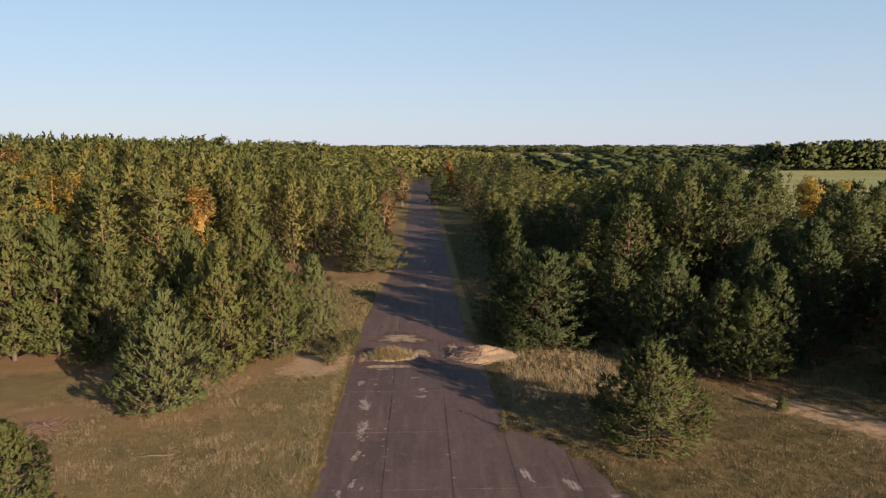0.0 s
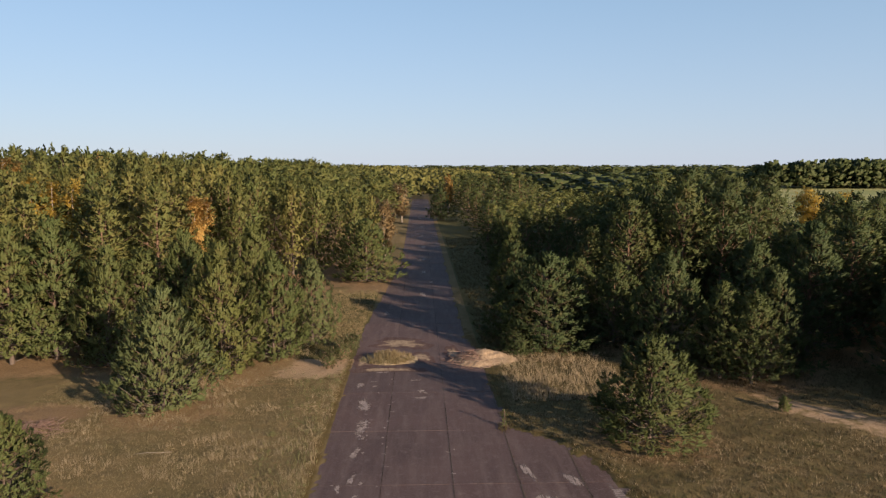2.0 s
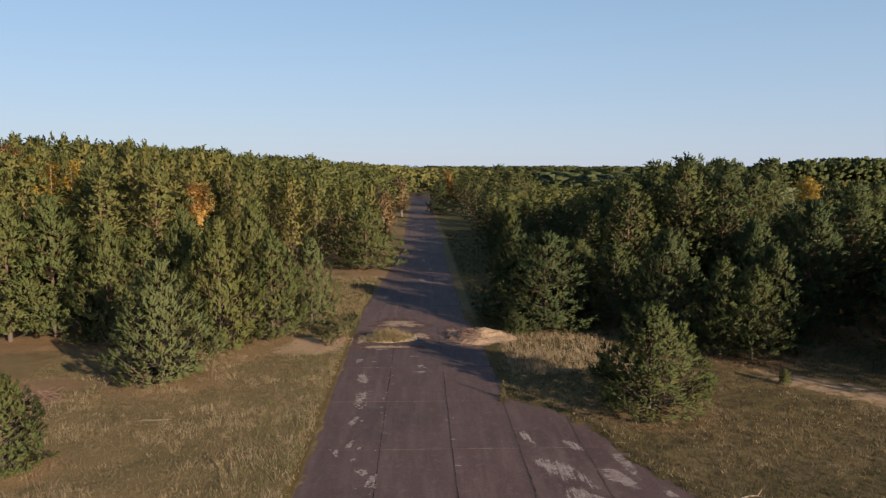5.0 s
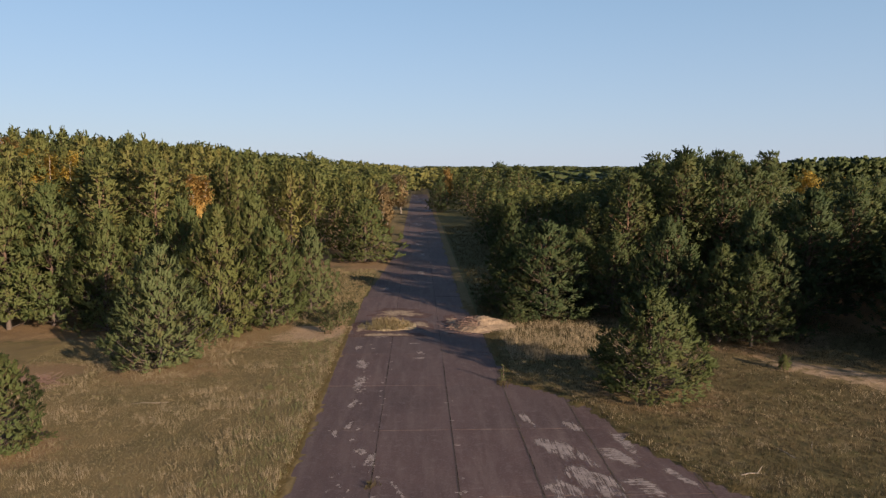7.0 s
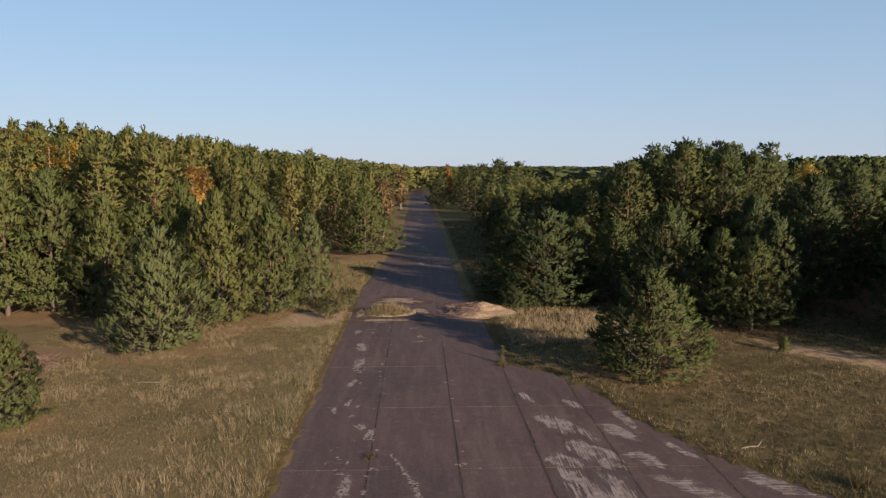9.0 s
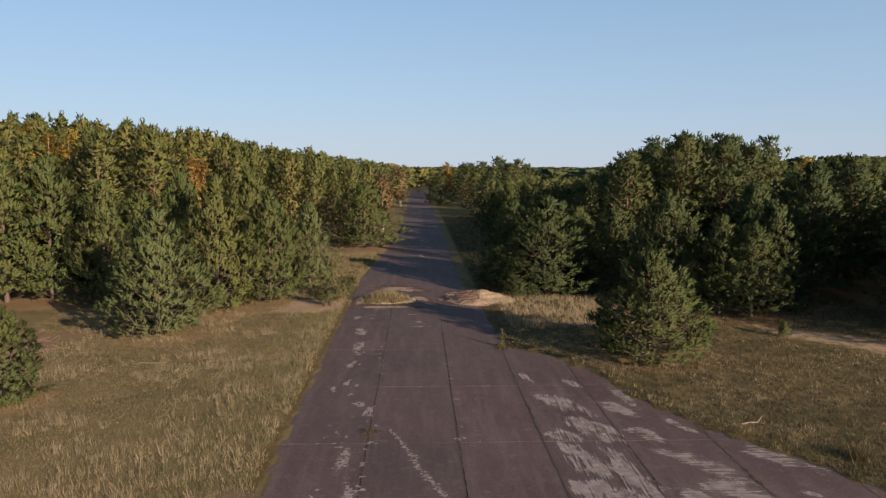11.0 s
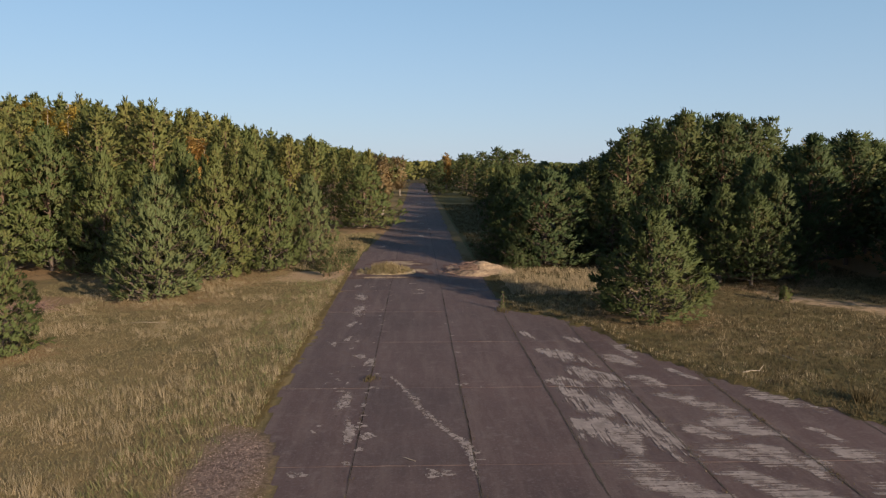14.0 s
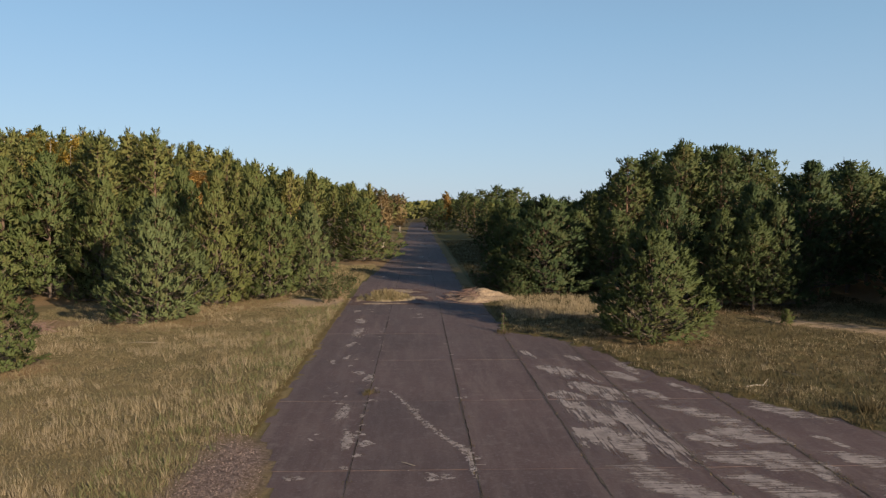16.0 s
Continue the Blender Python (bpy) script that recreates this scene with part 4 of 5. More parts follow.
road = tagged(new("road"), "old dark tarred concrete slab road with worn joints", "road", kind="structure")
JOINTS = [-4.6, -1.6, 1.44, 4.28, 7.0, 9.95, 12.85, 15.6]
LONG = 6.4
slab_kinds = {}
for lane in range(7):
    x0, x1 = JOINTS[lane], JOINTS[lane + 1]
    for k in range(-4, 43):
        y0 = 16.88 + k * LONG
        if lane > 2 and (y0 > 37 or y0 + LONG < -5):
            continue
        if lane > 2 and right_edge(np.array(y0)) < x0:
            continue
        key = (lane, k % 3)
        if key not in slab_kinds:
            slab_kinds[key] = slab_mesh("slab", x1 - x0 - 0.008, LONG - 0.006, seed=lane * 7 + k % 3)
        s = part("slab", slab_kinds[key], road)
        s.location = (x0 + 0.004, y0 + 0.003, 0.002 * math.sin(k * 2.3 + lane * 1.7))


def ragged(seed, w, d, cuts=26, rough=0.28):
    """An uneven flat flake, 6 mm thick."""
    rng = np.random.default_rng(seed)
    a = np.linspace(0, 2 * np.pi, cuts, endpoint=False)
    r = 1 + rough * (np.sin(a * 2 + rng.uniform(0, 6)) * 0.5 + np.sin(a * 3 + rng.uniform(0, 6)) * 0.5 + np.sin(a * 7 + rng.uniform(0, 6)) * 0.35) + rng.uniform(-0.13, 0.13, cuts)
    x, y = np.cos(a) * r, np.sin(a) * r
    x, y = np.sign(x) * np.abs(x) ** 0.75 * w / 2, np.sign(y) * np.abs(y) ** 0.75 * d / 2
    rings = [np.column_stack([x * k, y * k, np.full(cuts, z)]) for k, z in ((1.35, 0.0), (1.34, 0.0015), (0.55, 0.002))]
    v = np.concatenate(rings + [[[0, 0, 0.002]]])
    f = []
    for i in range(cuts):
        j = (i + 1) % cuts
        for k in (0, cuts):
            f += [(i + k, j + k, j + k + cuts), (i + k, j + k + cuts, i + k + cuts)]
        f.append((i + 2 * cuts, j + 2 * cuts, 3 * cuts))
    return v, np.array(f)


def worn_patch(x, y, w, d, turn, material, seed, rough=0.28):
    lift = 0.003 + 0.0006 * (seed % 9)
    me = mesh_of("worn_patch", *ragged(seed, w, d, 30, rough), material)
    me.attributes.new("worn", "FLOAT", "POINT").data.foreach_set("value", np.repeat([0.0, 1.0], [60, 31]).astype(np.float32))
    p = part("worn_patch", me, road, "pale bare concrete where tar has worn off")
    p.matrix_basis = pose(x, y, lift, 0, 0, turn)


WORN_SPOTS = [
    # x, y, width, length, turn
    (-2.25, 21.9, 0.62, 1.9, 0), (-1.9, 19.3, 0.42, 2.0, 6), (-1.35, 18.9, 0.5, 0.6, 30), (-2.9, 16.4, 0.5, 0.5, 0),
    (-1.75, 26.5, 0.55, 1.4, 0), (-2.2, 27.4, 0.6, 0.7, 20), (-2.95, 36.6, 0.7, 3.0, 0), (-3.1, 40.2, 0.8, 2.4, 4), (-3.0, 33.2, 0.45, 1.4, -10),
    (-3.4, 29.4, 0.3, 1.0, 0), (-2.9, 30.3, 0.35, 1.2, -12), (-3.6, 44.0, 0.5, 1.4, 0), (0.12, 41.4, 0.75, 0.6, 0),
]
for i, s in enumerate(WORN_SPOTS):
    worn_patch(*s, WORN, 100 + i, 0.4)
SNAKE = [(-0.86, 24.5), (-0.52, 23.5), (-0.13, 22.2), (0.18, 20.9), (0.55, 20.05), (0.85, 19.1), (1.21, 18.5), (1.37, 17.5)]
rng = np.random.default_rng(140)
for i, f in enumerate(np.linspace(0, 6.95, 52)):
    (ax, ay), (bx, by) = SNAKE[int(f)], SNAKE[int(f) + 1]
    k = f - int(f)
    thin = 0.55 if f < 1.2 else 1.0
    worn_patch(ax + (bx - ax) * k + rng.normal(0, 0.02), ay + (by - ay) * k, thin * rng.uniform(0.16, 0.36), rng.uniform(0.14, 0.34), rng.uniform(-25, 10), WORN, 140 + i, 0.5)
# small flecks along the joints and the old lane line
for i in range(90):
    if i < 36:
        x, y = rng.normal(-2.8, 0.22), rng.uniform(19, 46)
    elif i < 62:
        x, y = rng.normal(-1.62, 0.12), rng.uniform(16, 46)
    elif i < 74:
        x, y = rng.normal(1.46, 0.12), rng.uniform(16, 34)
    else:
        x, y = rng.uniform(-4.2, 4.2), 16.88 + 6.4 * rng.integers(0, 5) + rng.normal(0, 0.05)
    worn_patch(x, y, rng.uniform(0.08, 0.34), rng.uniform(0.06, 0.4) * (0.4 if i > 73 else 1), rng.normal(0, 12), WORN, 400 + i, 0.5)
for i, (x, y, w, d, turn) in enumerate([(1.36, 17.2, 0.22, 2.4, 0), (0.2, 42.6, 0.5, 0.9, 10), (0.5, 16.4, 0.7, 0.7, 0), (-2.3, 47.0, 1.6, 0.5, 0), (-0.3, 45.0, 0.7, 0.4, 0)]):
    worn_patch(x, y, w, d, turn, WORN, 160 + i, 0.45)


def seam(x, y0, y1, seed, thick=0.045):
    """Tar and dirt standing in a joint: a ragged dark line."""
    rng = np.random.default_rng(seed)
    ys = np.arange(y0, y1, 0.11)
    n = len(ys)
    drift = np.cumsum(rng.normal(0, 0.002, n))
    drift -= np.linspace(0, drift[-1], n)
    half = thick * 0.5 * np.clip(0.75 + 0.5 * wavy(ys, ys * 0 + seed, 1.1, seed) + rng.normal(0, 0.35, n), 0.12, 2.2)
    v = np.stack([np.column_stack([x + drift - half, ys, np.full(n, 0.0092)]), np.column_stack([x + drift, ys, np.full(n, 0.0100)]), np.column_stack([x + drift + half, ys, np.full(n, 0.0092)])], 1).reshape(-1, 3)
    i = np.arange(n - 1) * 3
    f = np.concatenate([np.column_stack([i + a, i + a + 1, i + a + 4]) for a in (0, 1)] + [np.column_stack([i + a, i + a + 4, i + a + 3]) for a in (0, 1)])
    part("joint_seam", mesh_of("joint_seam", v, f, SEAM), road, "dark tar and dirt standing in a joint")


for i, (x, y0, y1, thick) in enumerate(((-1.6, 12, 44, 0.018), (1.44, 12, 47, 0.026), (4.28, 12, 36.4, 0.065), (7.0, 12, 33.5, 0.06), (9.95, 12, 25, 0.07), (12.85, 12, 19.6, 0.06))):
    seam(x, y0, y1, i + 3, thick)

STREAKS = [
    # from x, y to x, y, width
    (5.1, 28.5, 5.8, 26.5, 1.0), (6.05, 27.1, 6.6, 25.75, 0.35), (4.6, 24.45, 5.5, 23.1, 0.75), (5.6, 25.5, 6.6, 23.2, 0.9), (6.3, 25.3, 6.85, 23.4, 0.5),
    (4.85, 22.8, 5.75, 20.4, 1.1), (6.1, 22.5, 6.75, 17.8, 0.9), (5.05, 20.5, 5.2, 18.0, 1.0), (5.75, 19.5, 5.65, 17.4, 0.7), (7.46, 24.7, 8.2, 23.0, 0.6),
    (7.95, 22.4, 9.3, 20.5, 0.8), (8.3, 20.2, 9.7, 18.5, 0.95), (7.45, 19.65, 8.3, 18.35, 0.6), (7.3, 17.9, 8.9, 16.8, 0.9), (10.7, 22.6, 12.2, 20.6, 0.7),
    (10.7, 17.6, 11.7, 16.9, 0.9), (10.95, 19.3, 11.4, 18.2, 0.3), (8.1, 29.0, 8.4, 26.9, 0.5), (10.2, 25.6, 10.9, 24.4, 0.3), (5.2, 16.8, 6.5, 14.6, 1.2),
    (7.6, 16.0, 9.3, 14.2, 1.1), (10.6, 15.6, 12.2, 14.0, 1.0), (6.3, 30.6, 6.7, 29.2, 0.4), (9.0, 25.4, 9.6, 24.0, 0.35), (4.6, 31.8, 4.9, 30.0, 0.3),
    (8.6, 22.0, 9.6, 19.6, 0.8), (9.0, 18.0, 9.8, 16.0, 0.9), (7.2, 27.6, 8.0, 25.6, 0.7),
]
for i, (ax, ay, bx, by, w) in enumerate(STREAKS):
    worn_patch((ax + bx) / 2, (ay + by) / 2, w * 1.5, math.hypot(bx - ax, by - ay) * 1.3, math.degrees(math.atan2(-(bx - ax), by - ay)), WORN_GROOVED if ax < 7 and ay > 19.5 else WORN_BRUSHED, 200 + i, 0.35)
for i, (x, y, w, d, turn) in enumerate([(0.4, 76.0, 0.9, 2.4, 0), (0.6, 92.0, 0.8, 3.0, 0), (0.3, 104.0, 1.0, 2.0, 0), (0.8, 121.0, 0.9, 4.0, 0), (0.5, 139.0, 0.9, 4.0, 0), (0.6, 160.0, 1.0, 5.0, 0), (0.2, 186.0, 1.0, 6.0, 0), (-2.9, 66.0, 0.5, 2.0, 0), (1.4, 84.0, 0.5, 2.0, 0)]):
    worn_patch(x, y, w, d, turn, WORN, 180 + i, 0.4)

kerb = tagged(new("kerb"), "pale concrete edging along the far road", "kerb", kind="structure")
kerb_piece = None
for i in range(14):
    if i in (4, 9):
        continue
    if kerb_piece is None:
        kerb_piece = slab_mesh("kerb_stone", 0.3, 4.9, 0.2, 0.02, WORN, 9)
    c = part("kerb_stone", kerb_piece, kerb)
    c.location = (3.45, 96.0 + i * 5.0, 0.06)


# ---- heaps across the road ----
def heap_mesh(name, rx, ry, h, seed, material):
    n = 44
    u = np.linspace(-1.25, 1.25, n)
    x, y = np.meshgrid(u, u)
    r = np.hypot(x, y) * (1 + 0.16 * wavy(x * 3, y * 3, 1.0, seed))
    z = h * np.clip(1 - r, 0, 1) ** 0.85 * (1 + 0.25 * wavy(x * 4, y * 4, 1.3, seed + 2)) + 0.05 * wavy(x * 9, y * 9, 1.0, seed) * np.clip(1.1 - r, 0, 1) - 0.05
    v = np.column_stack([x.ravel() * rx, y.ravel() * ry, z.ravel()])
    i = (np.arange(n - 1)[:, None] * n + np.arange(n - 1)[None]).ravel()
    f = np.concatenate([np.column_stack([i, i + 1, i + n + 1]), np.column_stack([i, i + n + 1, i + n])])
    f = f[(z.ravel()[f] > -0.045).any(1)]
    return mesh_of(name, v, f, material, True)


def sticks(seed, count, spread, size, z, thick):
    rng = np.random.default_rng(seed)
    out = []
    for i in range(count):
        p = np.array([rng.normal(0, spread[0]), rng.normal(0, spread[1]), 0.0])
        p[2] = max(0.02, z * (1 - np.hypot(p[0] / spread[0], p[1] / spread[1]) * 0.4) + rng.normal(0, 0.03))
        az, el, ln = rng.uniform(0, 6.28), rng.normal(0, 0.3), size * rng.uniform(0.4, 1.3)
        d = np.array([math.cos(az) * math.cos(el), math.sin(az) * math.cos(el), math.sin(el)]) * ln / 2
        bend = rng.normal(0, 0.06 * ln, 3)
        pts = np.array([p - d, p + bend, p + d])
        pts[:, 2] = np.maximum(pts[:, 2], 0.015)
        out.append(tube(pts, [thick, thick * 0.8, thick * 0.4], 4))
    return joined(out)


heap = tagged(new("sand_heap"), "pale sand heap with dead branches beside the road", "sand heap")
heap.matrix_basis = pose(4.5, 49.7, 0)
s = part("sand", heap_mesh("sand", 2.3, 2.0, 0.85, 3.0, SAND), heap)
s = part("deadwood", mesh_of("deadwood", *sticks(31, 150, (0.75, 0.75), 1.0, 0.72, 0.018), TWIGS), heap, "grey dead branches and roots")
s.location = (-0.8, -0.3, 0)

barrier = tagged(new("earth_heap"), "low grassy earth heap blocking half the road", "earth heap")
barrier.matrix_basis = pose(-2.1, 50.0, 0)
part("earth", heap_mesh("earth", 2.1, 1.5, 0.62, 7.0, SAND_SOIL), barrier)

for i, (x, y, w, d, turn) in enumerate([(-1.4, 54.6, 3.4, 2.4, 0), (-3.7, 49.6, 1.2, 2.6, 0), (2.5, 51.2, 1.0, 3.2, 8), (-2.2, 47.4, 3.4, 1.0, 0), (0.2, 50.6, 1.2, 2.2, 10)]):
    me = mesh_of("sand_drift", *ragged(300 + i, w, d, 30, 0.35), DRIFT)
    me.attributes.new("worn", "FLOAT", "POINT").data.foreach_set("value", np.repeat([0.0, 1.0], [60, 31]).astype(np.float32))
    c = tagged(new("sand_drift", me), "thin pale sand spread over the tarred concrete", "sand", "sand drifts on the road")
    c.matrix_basis = pose(x, y, 0.008 + 0.002 * i, 0, 0, turn)

brush = tagged(new("brushwood_pile"), "reddish brown dry brushwood pile on bare soil", "brushwood")
brush.matrix_basis = pose(-19.2, 36.6, 0.02)
part("brushwood", mesh_of("brushwood", *sticks(33, 120, (0.7, 0.6), 1.3, 0.35, 0.012), TWIGS), brush)

limb = tagged(new("fallen_branch", mesh_of("fallen_branch", *joined([tube([(-0.75, -0.25, 0.06), (-0.2, 0.0, 0.16), (0.35, 0.25, 0.12), (0.7, 0.75, 0.42)], [0.05, 0.05, 0.04, 0.02], 6), tube([(0.2, 0.18, 0.13), (0.6, 0.2, 0.1), (0.9, 0.1, 0.07)], [0.03, 0.02, 0.01], 5)]), DEADWOOD, True)), "pale bare fallen branch at the concrete's edge", "branch")
limb.matrix_basis = pose(11.9, 24.6, 0.02, 0, 0, -15) @ Matrix.Scale(0.55, 4)
for i, (x, y, turn, size) in enumerate([(-12.4, 33.3, 10, 1.0), (15.5, 27.3, 60, 0.5), (14.1, 26.5, 100, 0.6), (-0.2, 17.2, 140, 0.25)]):
    c = tagged(new("fallen_branch", mesh_of("fallen_branch", *tube([(-0.8, 0, 0.04), (-0.2, 0.06, 0.07), (0.4, -0.02, 0.06), (0.9, 0.05, 0.05)], [0.05, 0.05, 0.04, 0.02], 6), DEADWOOD, True)), "dry stick lying in the grass", "branch")
    c.matrix_basis = pose(x, y, 0.03, 0, 0, turn) @ Matrix.Scale(size, 4)

weed = tagged(new("weed"), "thin dry weed stalk with green leaves at the road", "weed")
weed.matrix_basis = pose(4.35, 36.4, 0)
part("stem", mesh_of("stem", *tube([(0, 0, -0.05), (0.02, 0, 0.45), (0.0, 0.03, 0.95)], [0.016, 0.013, 0.008], 6), TWIGS, True), weed)
rng = np.random.default_rng(46)
tb = np.column_stack([rng.normal(0, 0.05, 60), rng.normal(0, 0.05, 60), rng.uniform(0.05, 0.9, 60) ** 1.3])
leaf = tufts(rng, tb, np.column_stack([rng.normal(0, 1, (60, 2)), rng.uniform(0.2, 1, 60)]), np.full(60, 0.16), 3, 0.3, (10, 60))
part("foliage", mesh_of("foliage", leaf[0], leaf[1], LEAVES_BUSH), weed)

sap = pine("pine_sapling", "knee-high pine sapling at the sandy track", NEEDLES, "", 41, 1.1, 0.45, 0.08, 6, 4, 3, 2, 7, 0.2, 0.12, "cone")
sap.matrix_basis = pose(19.8, 38.3, 0) @ Matrix.Scale(0.8, 4)
for i, (x, y, h, r) in enumerate([(-5.2, 49.6, 1.5, 1.2), (-5.9, 47.9, 1.0, 1.0), (-4.9, 52.0, 1.2, 1.0)]):
    b = broadleaf("bush", "low grey-green bush on the sandy bank", "bush", LEAVES_BUSH, "bushes on the bank", 80 + i, h, r, 6, 0.16, 420, 0.1)
    b.matrix_basis = pose(x, y, 0.02)


# ---- rubble at the road's corner ----
def rubble_mesh():
    """Flat chips and crumbs, thick on the ground, thinning out over the slabs."""
    rng = np.random.default_rng(51)
    n = 11000
    x, y = rng.uniform(-6.0, -1.9, n), rng.uniform(13.0, 20.0, n)
    edge = -3.75 - 0.28 * (y - 16.0) + 0.35 * wavy(x, y, 1.8, 2)
    ok = (x < edge + np.abs(rng.normal(0, 0.22, n))) & (x > -5.5 + 0.5 * wavy(x, y, 1.5, 6) + rng.normal(0, 0.15, n))
    x, y = x[ok], y[ok]
    n = len(x)
    long, wide = rng.uniform(0.008, 0.03, (n, 1)) * np.where(rng.random((n, 1)) < 0.06, 1.8, 1.0), rng.uniform(0.005, 0.012, (n, 1))
    a = rng.uniform(0, 6.283, n)
    u = np.column_stack([np.cos(a), np.sin(a), rng.normal(0, 0.3, n)]) * long
    w = np.column_stack([-np.sin(a), np.cos(a), rng.normal(0, 0.3, n)]) * wide
    mid = np.column_stack([x, y, np.maximum(ground_height(x, y), 0.0) + 0.02])
    top = mid + np.column_stack([np.zeros((n, 2)), rng.uniform(0.004, 0.011, n)])
    v = np.stack([mid - u, mid + w, mid + u, mid - w, top], 1)
    f = np.array([(0, 4, 3), (1, 4, 0), (2, 4, 1), (3, 4, 2)])
    return v.reshape(-1, 3), (f[None] + (np.arange(n) * 5)[:, None, None]).reshape(-1, 3)


tagged(new("rubble", mesh_of("rubble", *rubble_mesh(), RUBBLE)), "reddish crushed chips and litter at the pavement corner", "rubble", kind="stuff")


# ---- grass ----
def blades(rng, x, y, height, per, lean=0.35, width=0.018, z=None):
    """Grass clumps: narrow leaning blades at each place."""
    n = len(x)
    ground = ground_height(x, y) if z is None else z
    a = rng.uniform(0, 6.283, (n, per))
    base = np.stack([x[:, None] + np.cos(a) * 0.07, y[:, None] + np.sin(a) * 0.07, np.repeat(ground[:, None] - 0.01, per, 1)], -1)
    h = height[:, None] * rng.uniform(0.55, 1.15, (n, per))
    way = np.stack([np.cos(a) * lean * rng.uniform(0.2, 1.4, (n, per)) - 0.08, np.sin(a) * lean * rng.uniform(0.2, 1.4, (n, per)), np.ones((n, per))], -1)
    tip = base + way * h[..., None]
    f = rng.uniform(0, 6.283, (n, per))
    side = np.stack([np.cos(f), np.sin(f), np.zeros((n, per))], -1) * width * rng.uniform(0.6, 1.5, (n, per))[..., None]
    v = np.stack([base - side, base + side, tip], 2).reshape(-1, 3)
    return v, np.arange(len(v)).reshape(-1, 3)


def meadow(rng, count, x0, x1, y0, y1, keep):
    x, y = rng.uniform(x0, x1, count), y0 + (y1 - y0) * rng.random(count) ** 1.35
    ok = (road_inside(x, y) < -0.05) & keep(x, y)
    return x[ok], y[ok]


rng = np.random.default_rng(77)
bare = lambda x, y: (blob(x, y, -19.8, 39.2, 2.2, 1.6) < 0.3 + 0.4 * rng.random(len(x))) & (blob(x, y, -6.6, 48.4, 2.0, 2.6) < 0.6) & ~((x > -5.5 + 0.3 * wavy(x, y, 2, 3)) & (y < 19.6)) & (road_inside(x, y) < -0.25 + 0.15 * wavy(x, y, 3, 1))
x, y = meadow(rng, 66000, -22, LEFT_EDGE, 13.5, 62, bare)
short = blades(rng, x, y, 0.05 + 0.07 * rng.random(len(x)) + 0.06 * np.clip(wavy(x, y, 0.5, 3), 0, 1), 3, 1.1, 0.009)
tagged(new("meadow_grass", mesh_of("meadow_grass", *short, GRASS)), "matted yellow-green autumn grass beside the road", "grass", kind="stuff")
x, y = meadow(rng, 15000, -21, LEFT_EDGE, 13.5, 58, bare)
ok = (wavy(x, y, 0.55, 8) + 0.6 * wavy(x, y, 1.9, 2) > 0.10) | ((x > -5.4) & (rng.random(len(x)) < 0.6))
x, y = x[ok], y[ok]
h = 0.12 + 0.18 * rng.random(len(x)) + np.where(rng.random(len(x)) < 0.10, 0.28, 0.0)
tall = blades(rng, x, y, h, 7, 0.34, 0.005)
tagged(new("dry_grass", mesh_of("dry_grass", *tall, DRY_GRASS)), "tall straw-coloured dry grass tufts in the meadow", "grass", kind="stuff")
x, y = meadow(rng, 900, -7.5, LEFT_EDGE, 13.5, 50, bare)
fresh = blades(rng, x, y, 0.12 + 0.22 * rng.random(len(x)), 7, 0.5, 0.008)
tagged(new("fresh_grass", mesh_of("fresh_grass", *fresh, LUSH_GRASS)), "greener long grass along the road's edge", "grass", kind="stuff")
track = lambda x, y: (blob(x, y, 23.2, 36.2, 6.0, 1.9, -50) < 0.3 + 0.5 * rng.random(len(x))) & (blob(x, y, 11.2, 34.2, 2.6, 2.0) < 0.7)
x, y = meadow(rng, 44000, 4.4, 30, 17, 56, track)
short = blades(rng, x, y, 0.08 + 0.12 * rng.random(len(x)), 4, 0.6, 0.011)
tagged(new("meadow_grass", mesh_of("meadow_grass", *short, DARKENED_GRASS)), "short green and straw grass beside the concrete", "grass", kind="stuff")
x, y = meadow(rng, 3000, 5.4, 12.6, 40.5, 50.5, lambda x, y: (wavy(x, y, 0.6, 1) > -0.2 + 0.5 * rng.normal(size=len(x))))
tall = blades(rng, x, y, 0.22 + 0.28 * rng.random(len(x)), 6, 0.30, 0.011)
tagged(new("dry_grass", mesh_of("dry_grass", *tall, DRY_GRASS)), "tall straw-coloured dry grass between sand heap and pine", "grass", kind="stuff")
x, y = rng.normal(-1.9, 0.9, 700), rng.normal(49.0, 0.8, 700)
zz = 0.58 * np.clip(1 - np.hypot((x + 2.1) / 2.1, (y - 50.0) / 1.5), 0, 1) ** 0.85 - 0.05
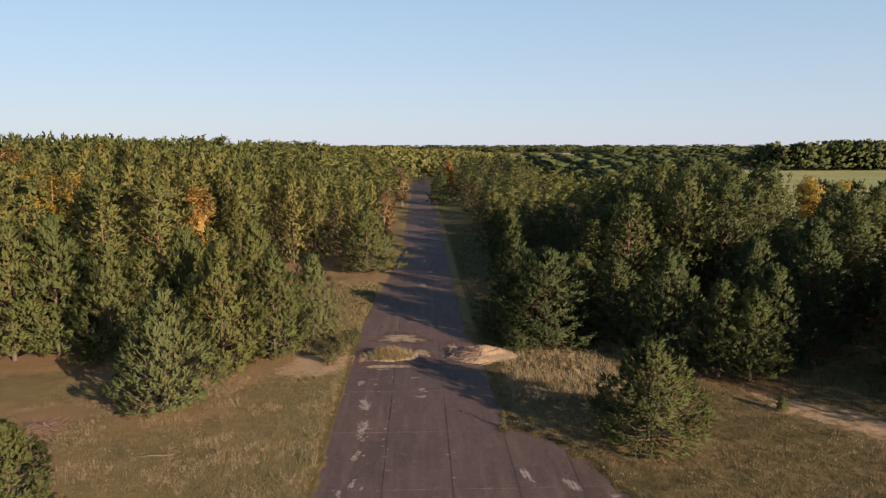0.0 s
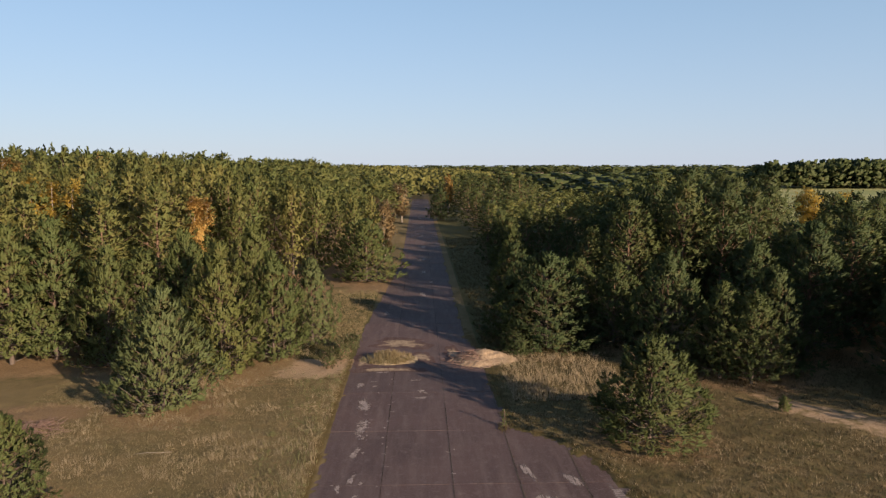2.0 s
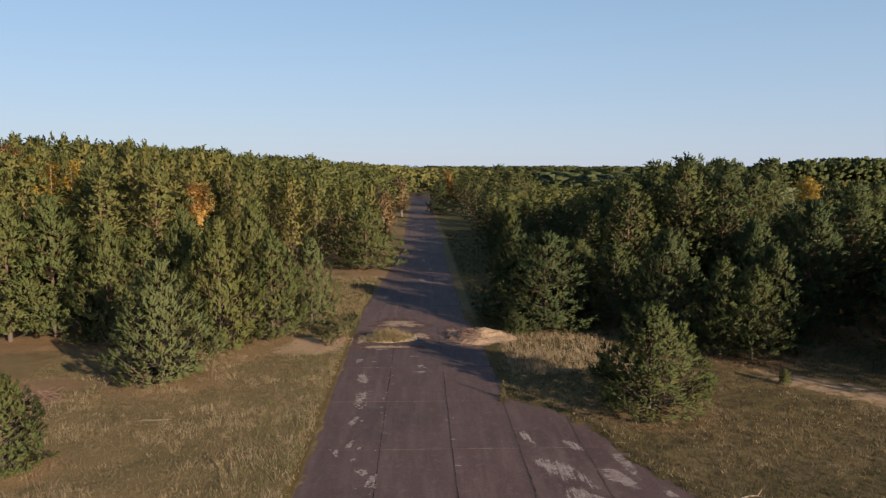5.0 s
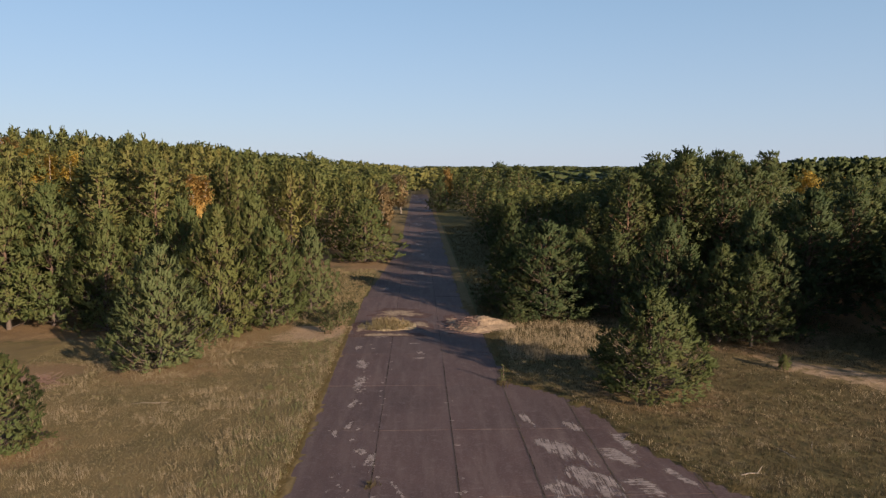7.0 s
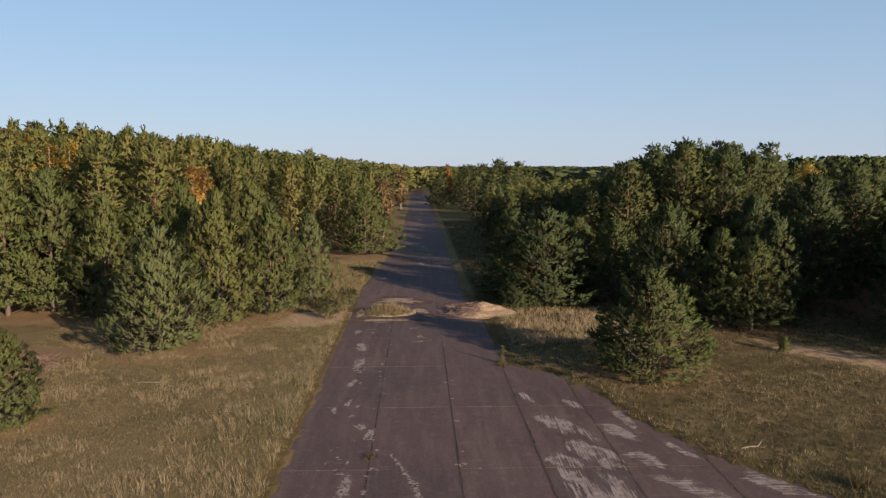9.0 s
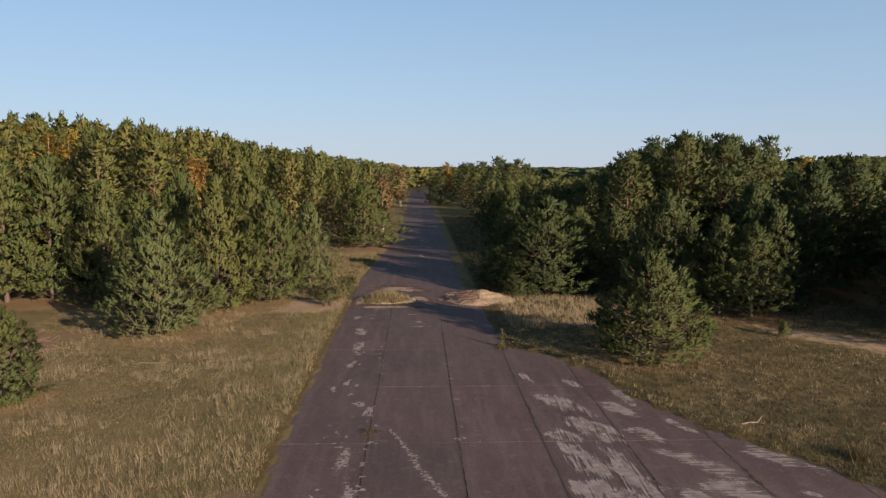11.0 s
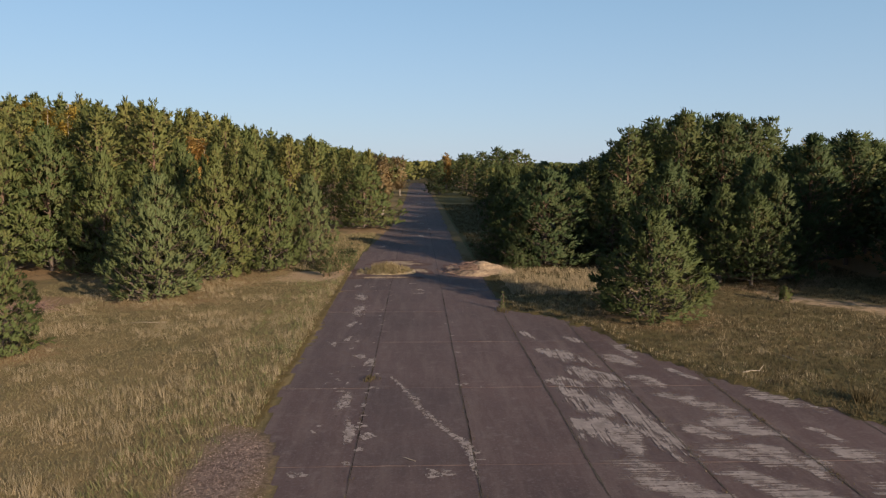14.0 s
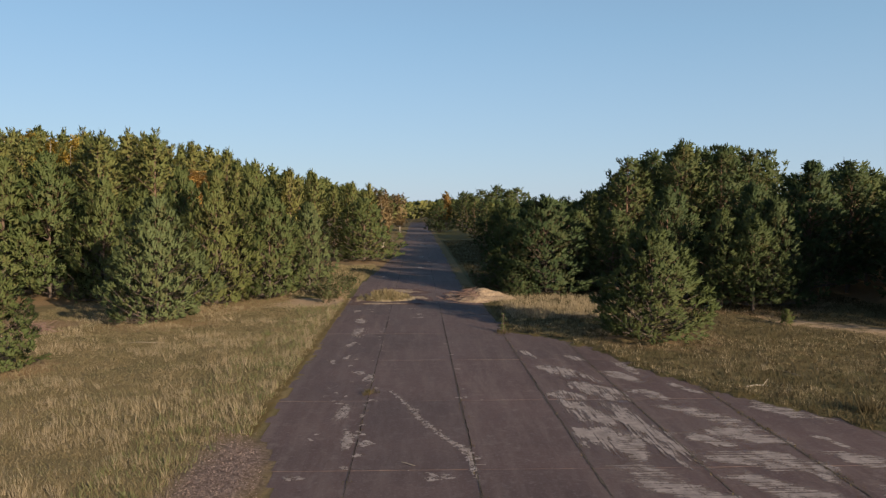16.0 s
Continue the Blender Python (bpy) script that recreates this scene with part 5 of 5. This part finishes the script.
tagged(new("heap_grass", mesh_of("heap_grass", *blades(rng, x[zz > 0], y[zz > 0], 0.16 + 0.2 * rng.random((zz > 0).sum()), 5, 0.5, 0.02, zz[zz > 0]), GRASS)), "green and dry grass growing on the earth heap", "grass", kind="stuff")
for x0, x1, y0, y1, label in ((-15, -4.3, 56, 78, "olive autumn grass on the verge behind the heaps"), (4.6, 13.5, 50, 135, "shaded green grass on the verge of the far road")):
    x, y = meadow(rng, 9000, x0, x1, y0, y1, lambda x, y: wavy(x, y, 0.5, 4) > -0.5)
    tagged(new("verge_grass", mesh_of("verge_grass", *blades(rng, x, y, 0.12 + 0.16 * rng.random(len(x)), 3, 0.6, 0.022), DARKENED_GRASS if x0 > 0 else GRASS)), label, "grass", kind="stuff")
x, y = meadow(rng, 7000, 5.0, 24, 17, 44, track)
ok = wavy(x, y, 0.7, 5) + 0.6 * wavy(x, y, 2.3, 1) > 0.05
x, y = x[ok], y[ok]
tagged(new("dry_grass", mesh_of("dry_grass", *blades(rng, x, y, 0.10 + 0.14 * rng.random(len(x)), 6, 0.5, 0.006), DRY_GRASS)), "short straw-coloured tufts in the grass beside the concrete", "grass", kind="stuff")
# weeds in the joints between the slabs
jx, jy = [], []
for line, y0, y1, count in ((1.44, 15, 27, 46), (-1.6, 15, 27, 30), (4.28, 15, 37, 40), (7.0, 15, 34, 60), (9.95, 15, 25, 260), (LEFT_EDGE, 19, 60, 160)):
    jx += list(line + rng.normal(0, 0.02 if line > LEFT_EDGE else 0.12, count))
    jy += list(rng.uniform(y0, y1, count))
jx += list(rng.normal(-1.6, 0.08, 25)) + list(rng.normal(4.3, 0.15, 60)) + list(rng.normal(13.8, 0.12, 40))
jy += list(rng.normal(24.3, 0.12, 25)) + list(rng.normal(36.3, 0.3, 60)) + list(rng.normal(21.3, 0.1, 40))
jx, jy = np.array(jx), np.array(jy)
jh = 0.05 + 0.07 * rng.random(len(jx))
jh[-125:-40] += 0.12
jh[-40:] += 0.55
tagged(new("joint_weeds", mesh_of("joint_weeds", *blades(rng, jx, jy, jh, 4, 0.5, 0.014, np.full(len(jx), -0.03)), DARKENED_GRASS)), "small weeds and grass growing in the slab joints", "weeds", kind="stuff")
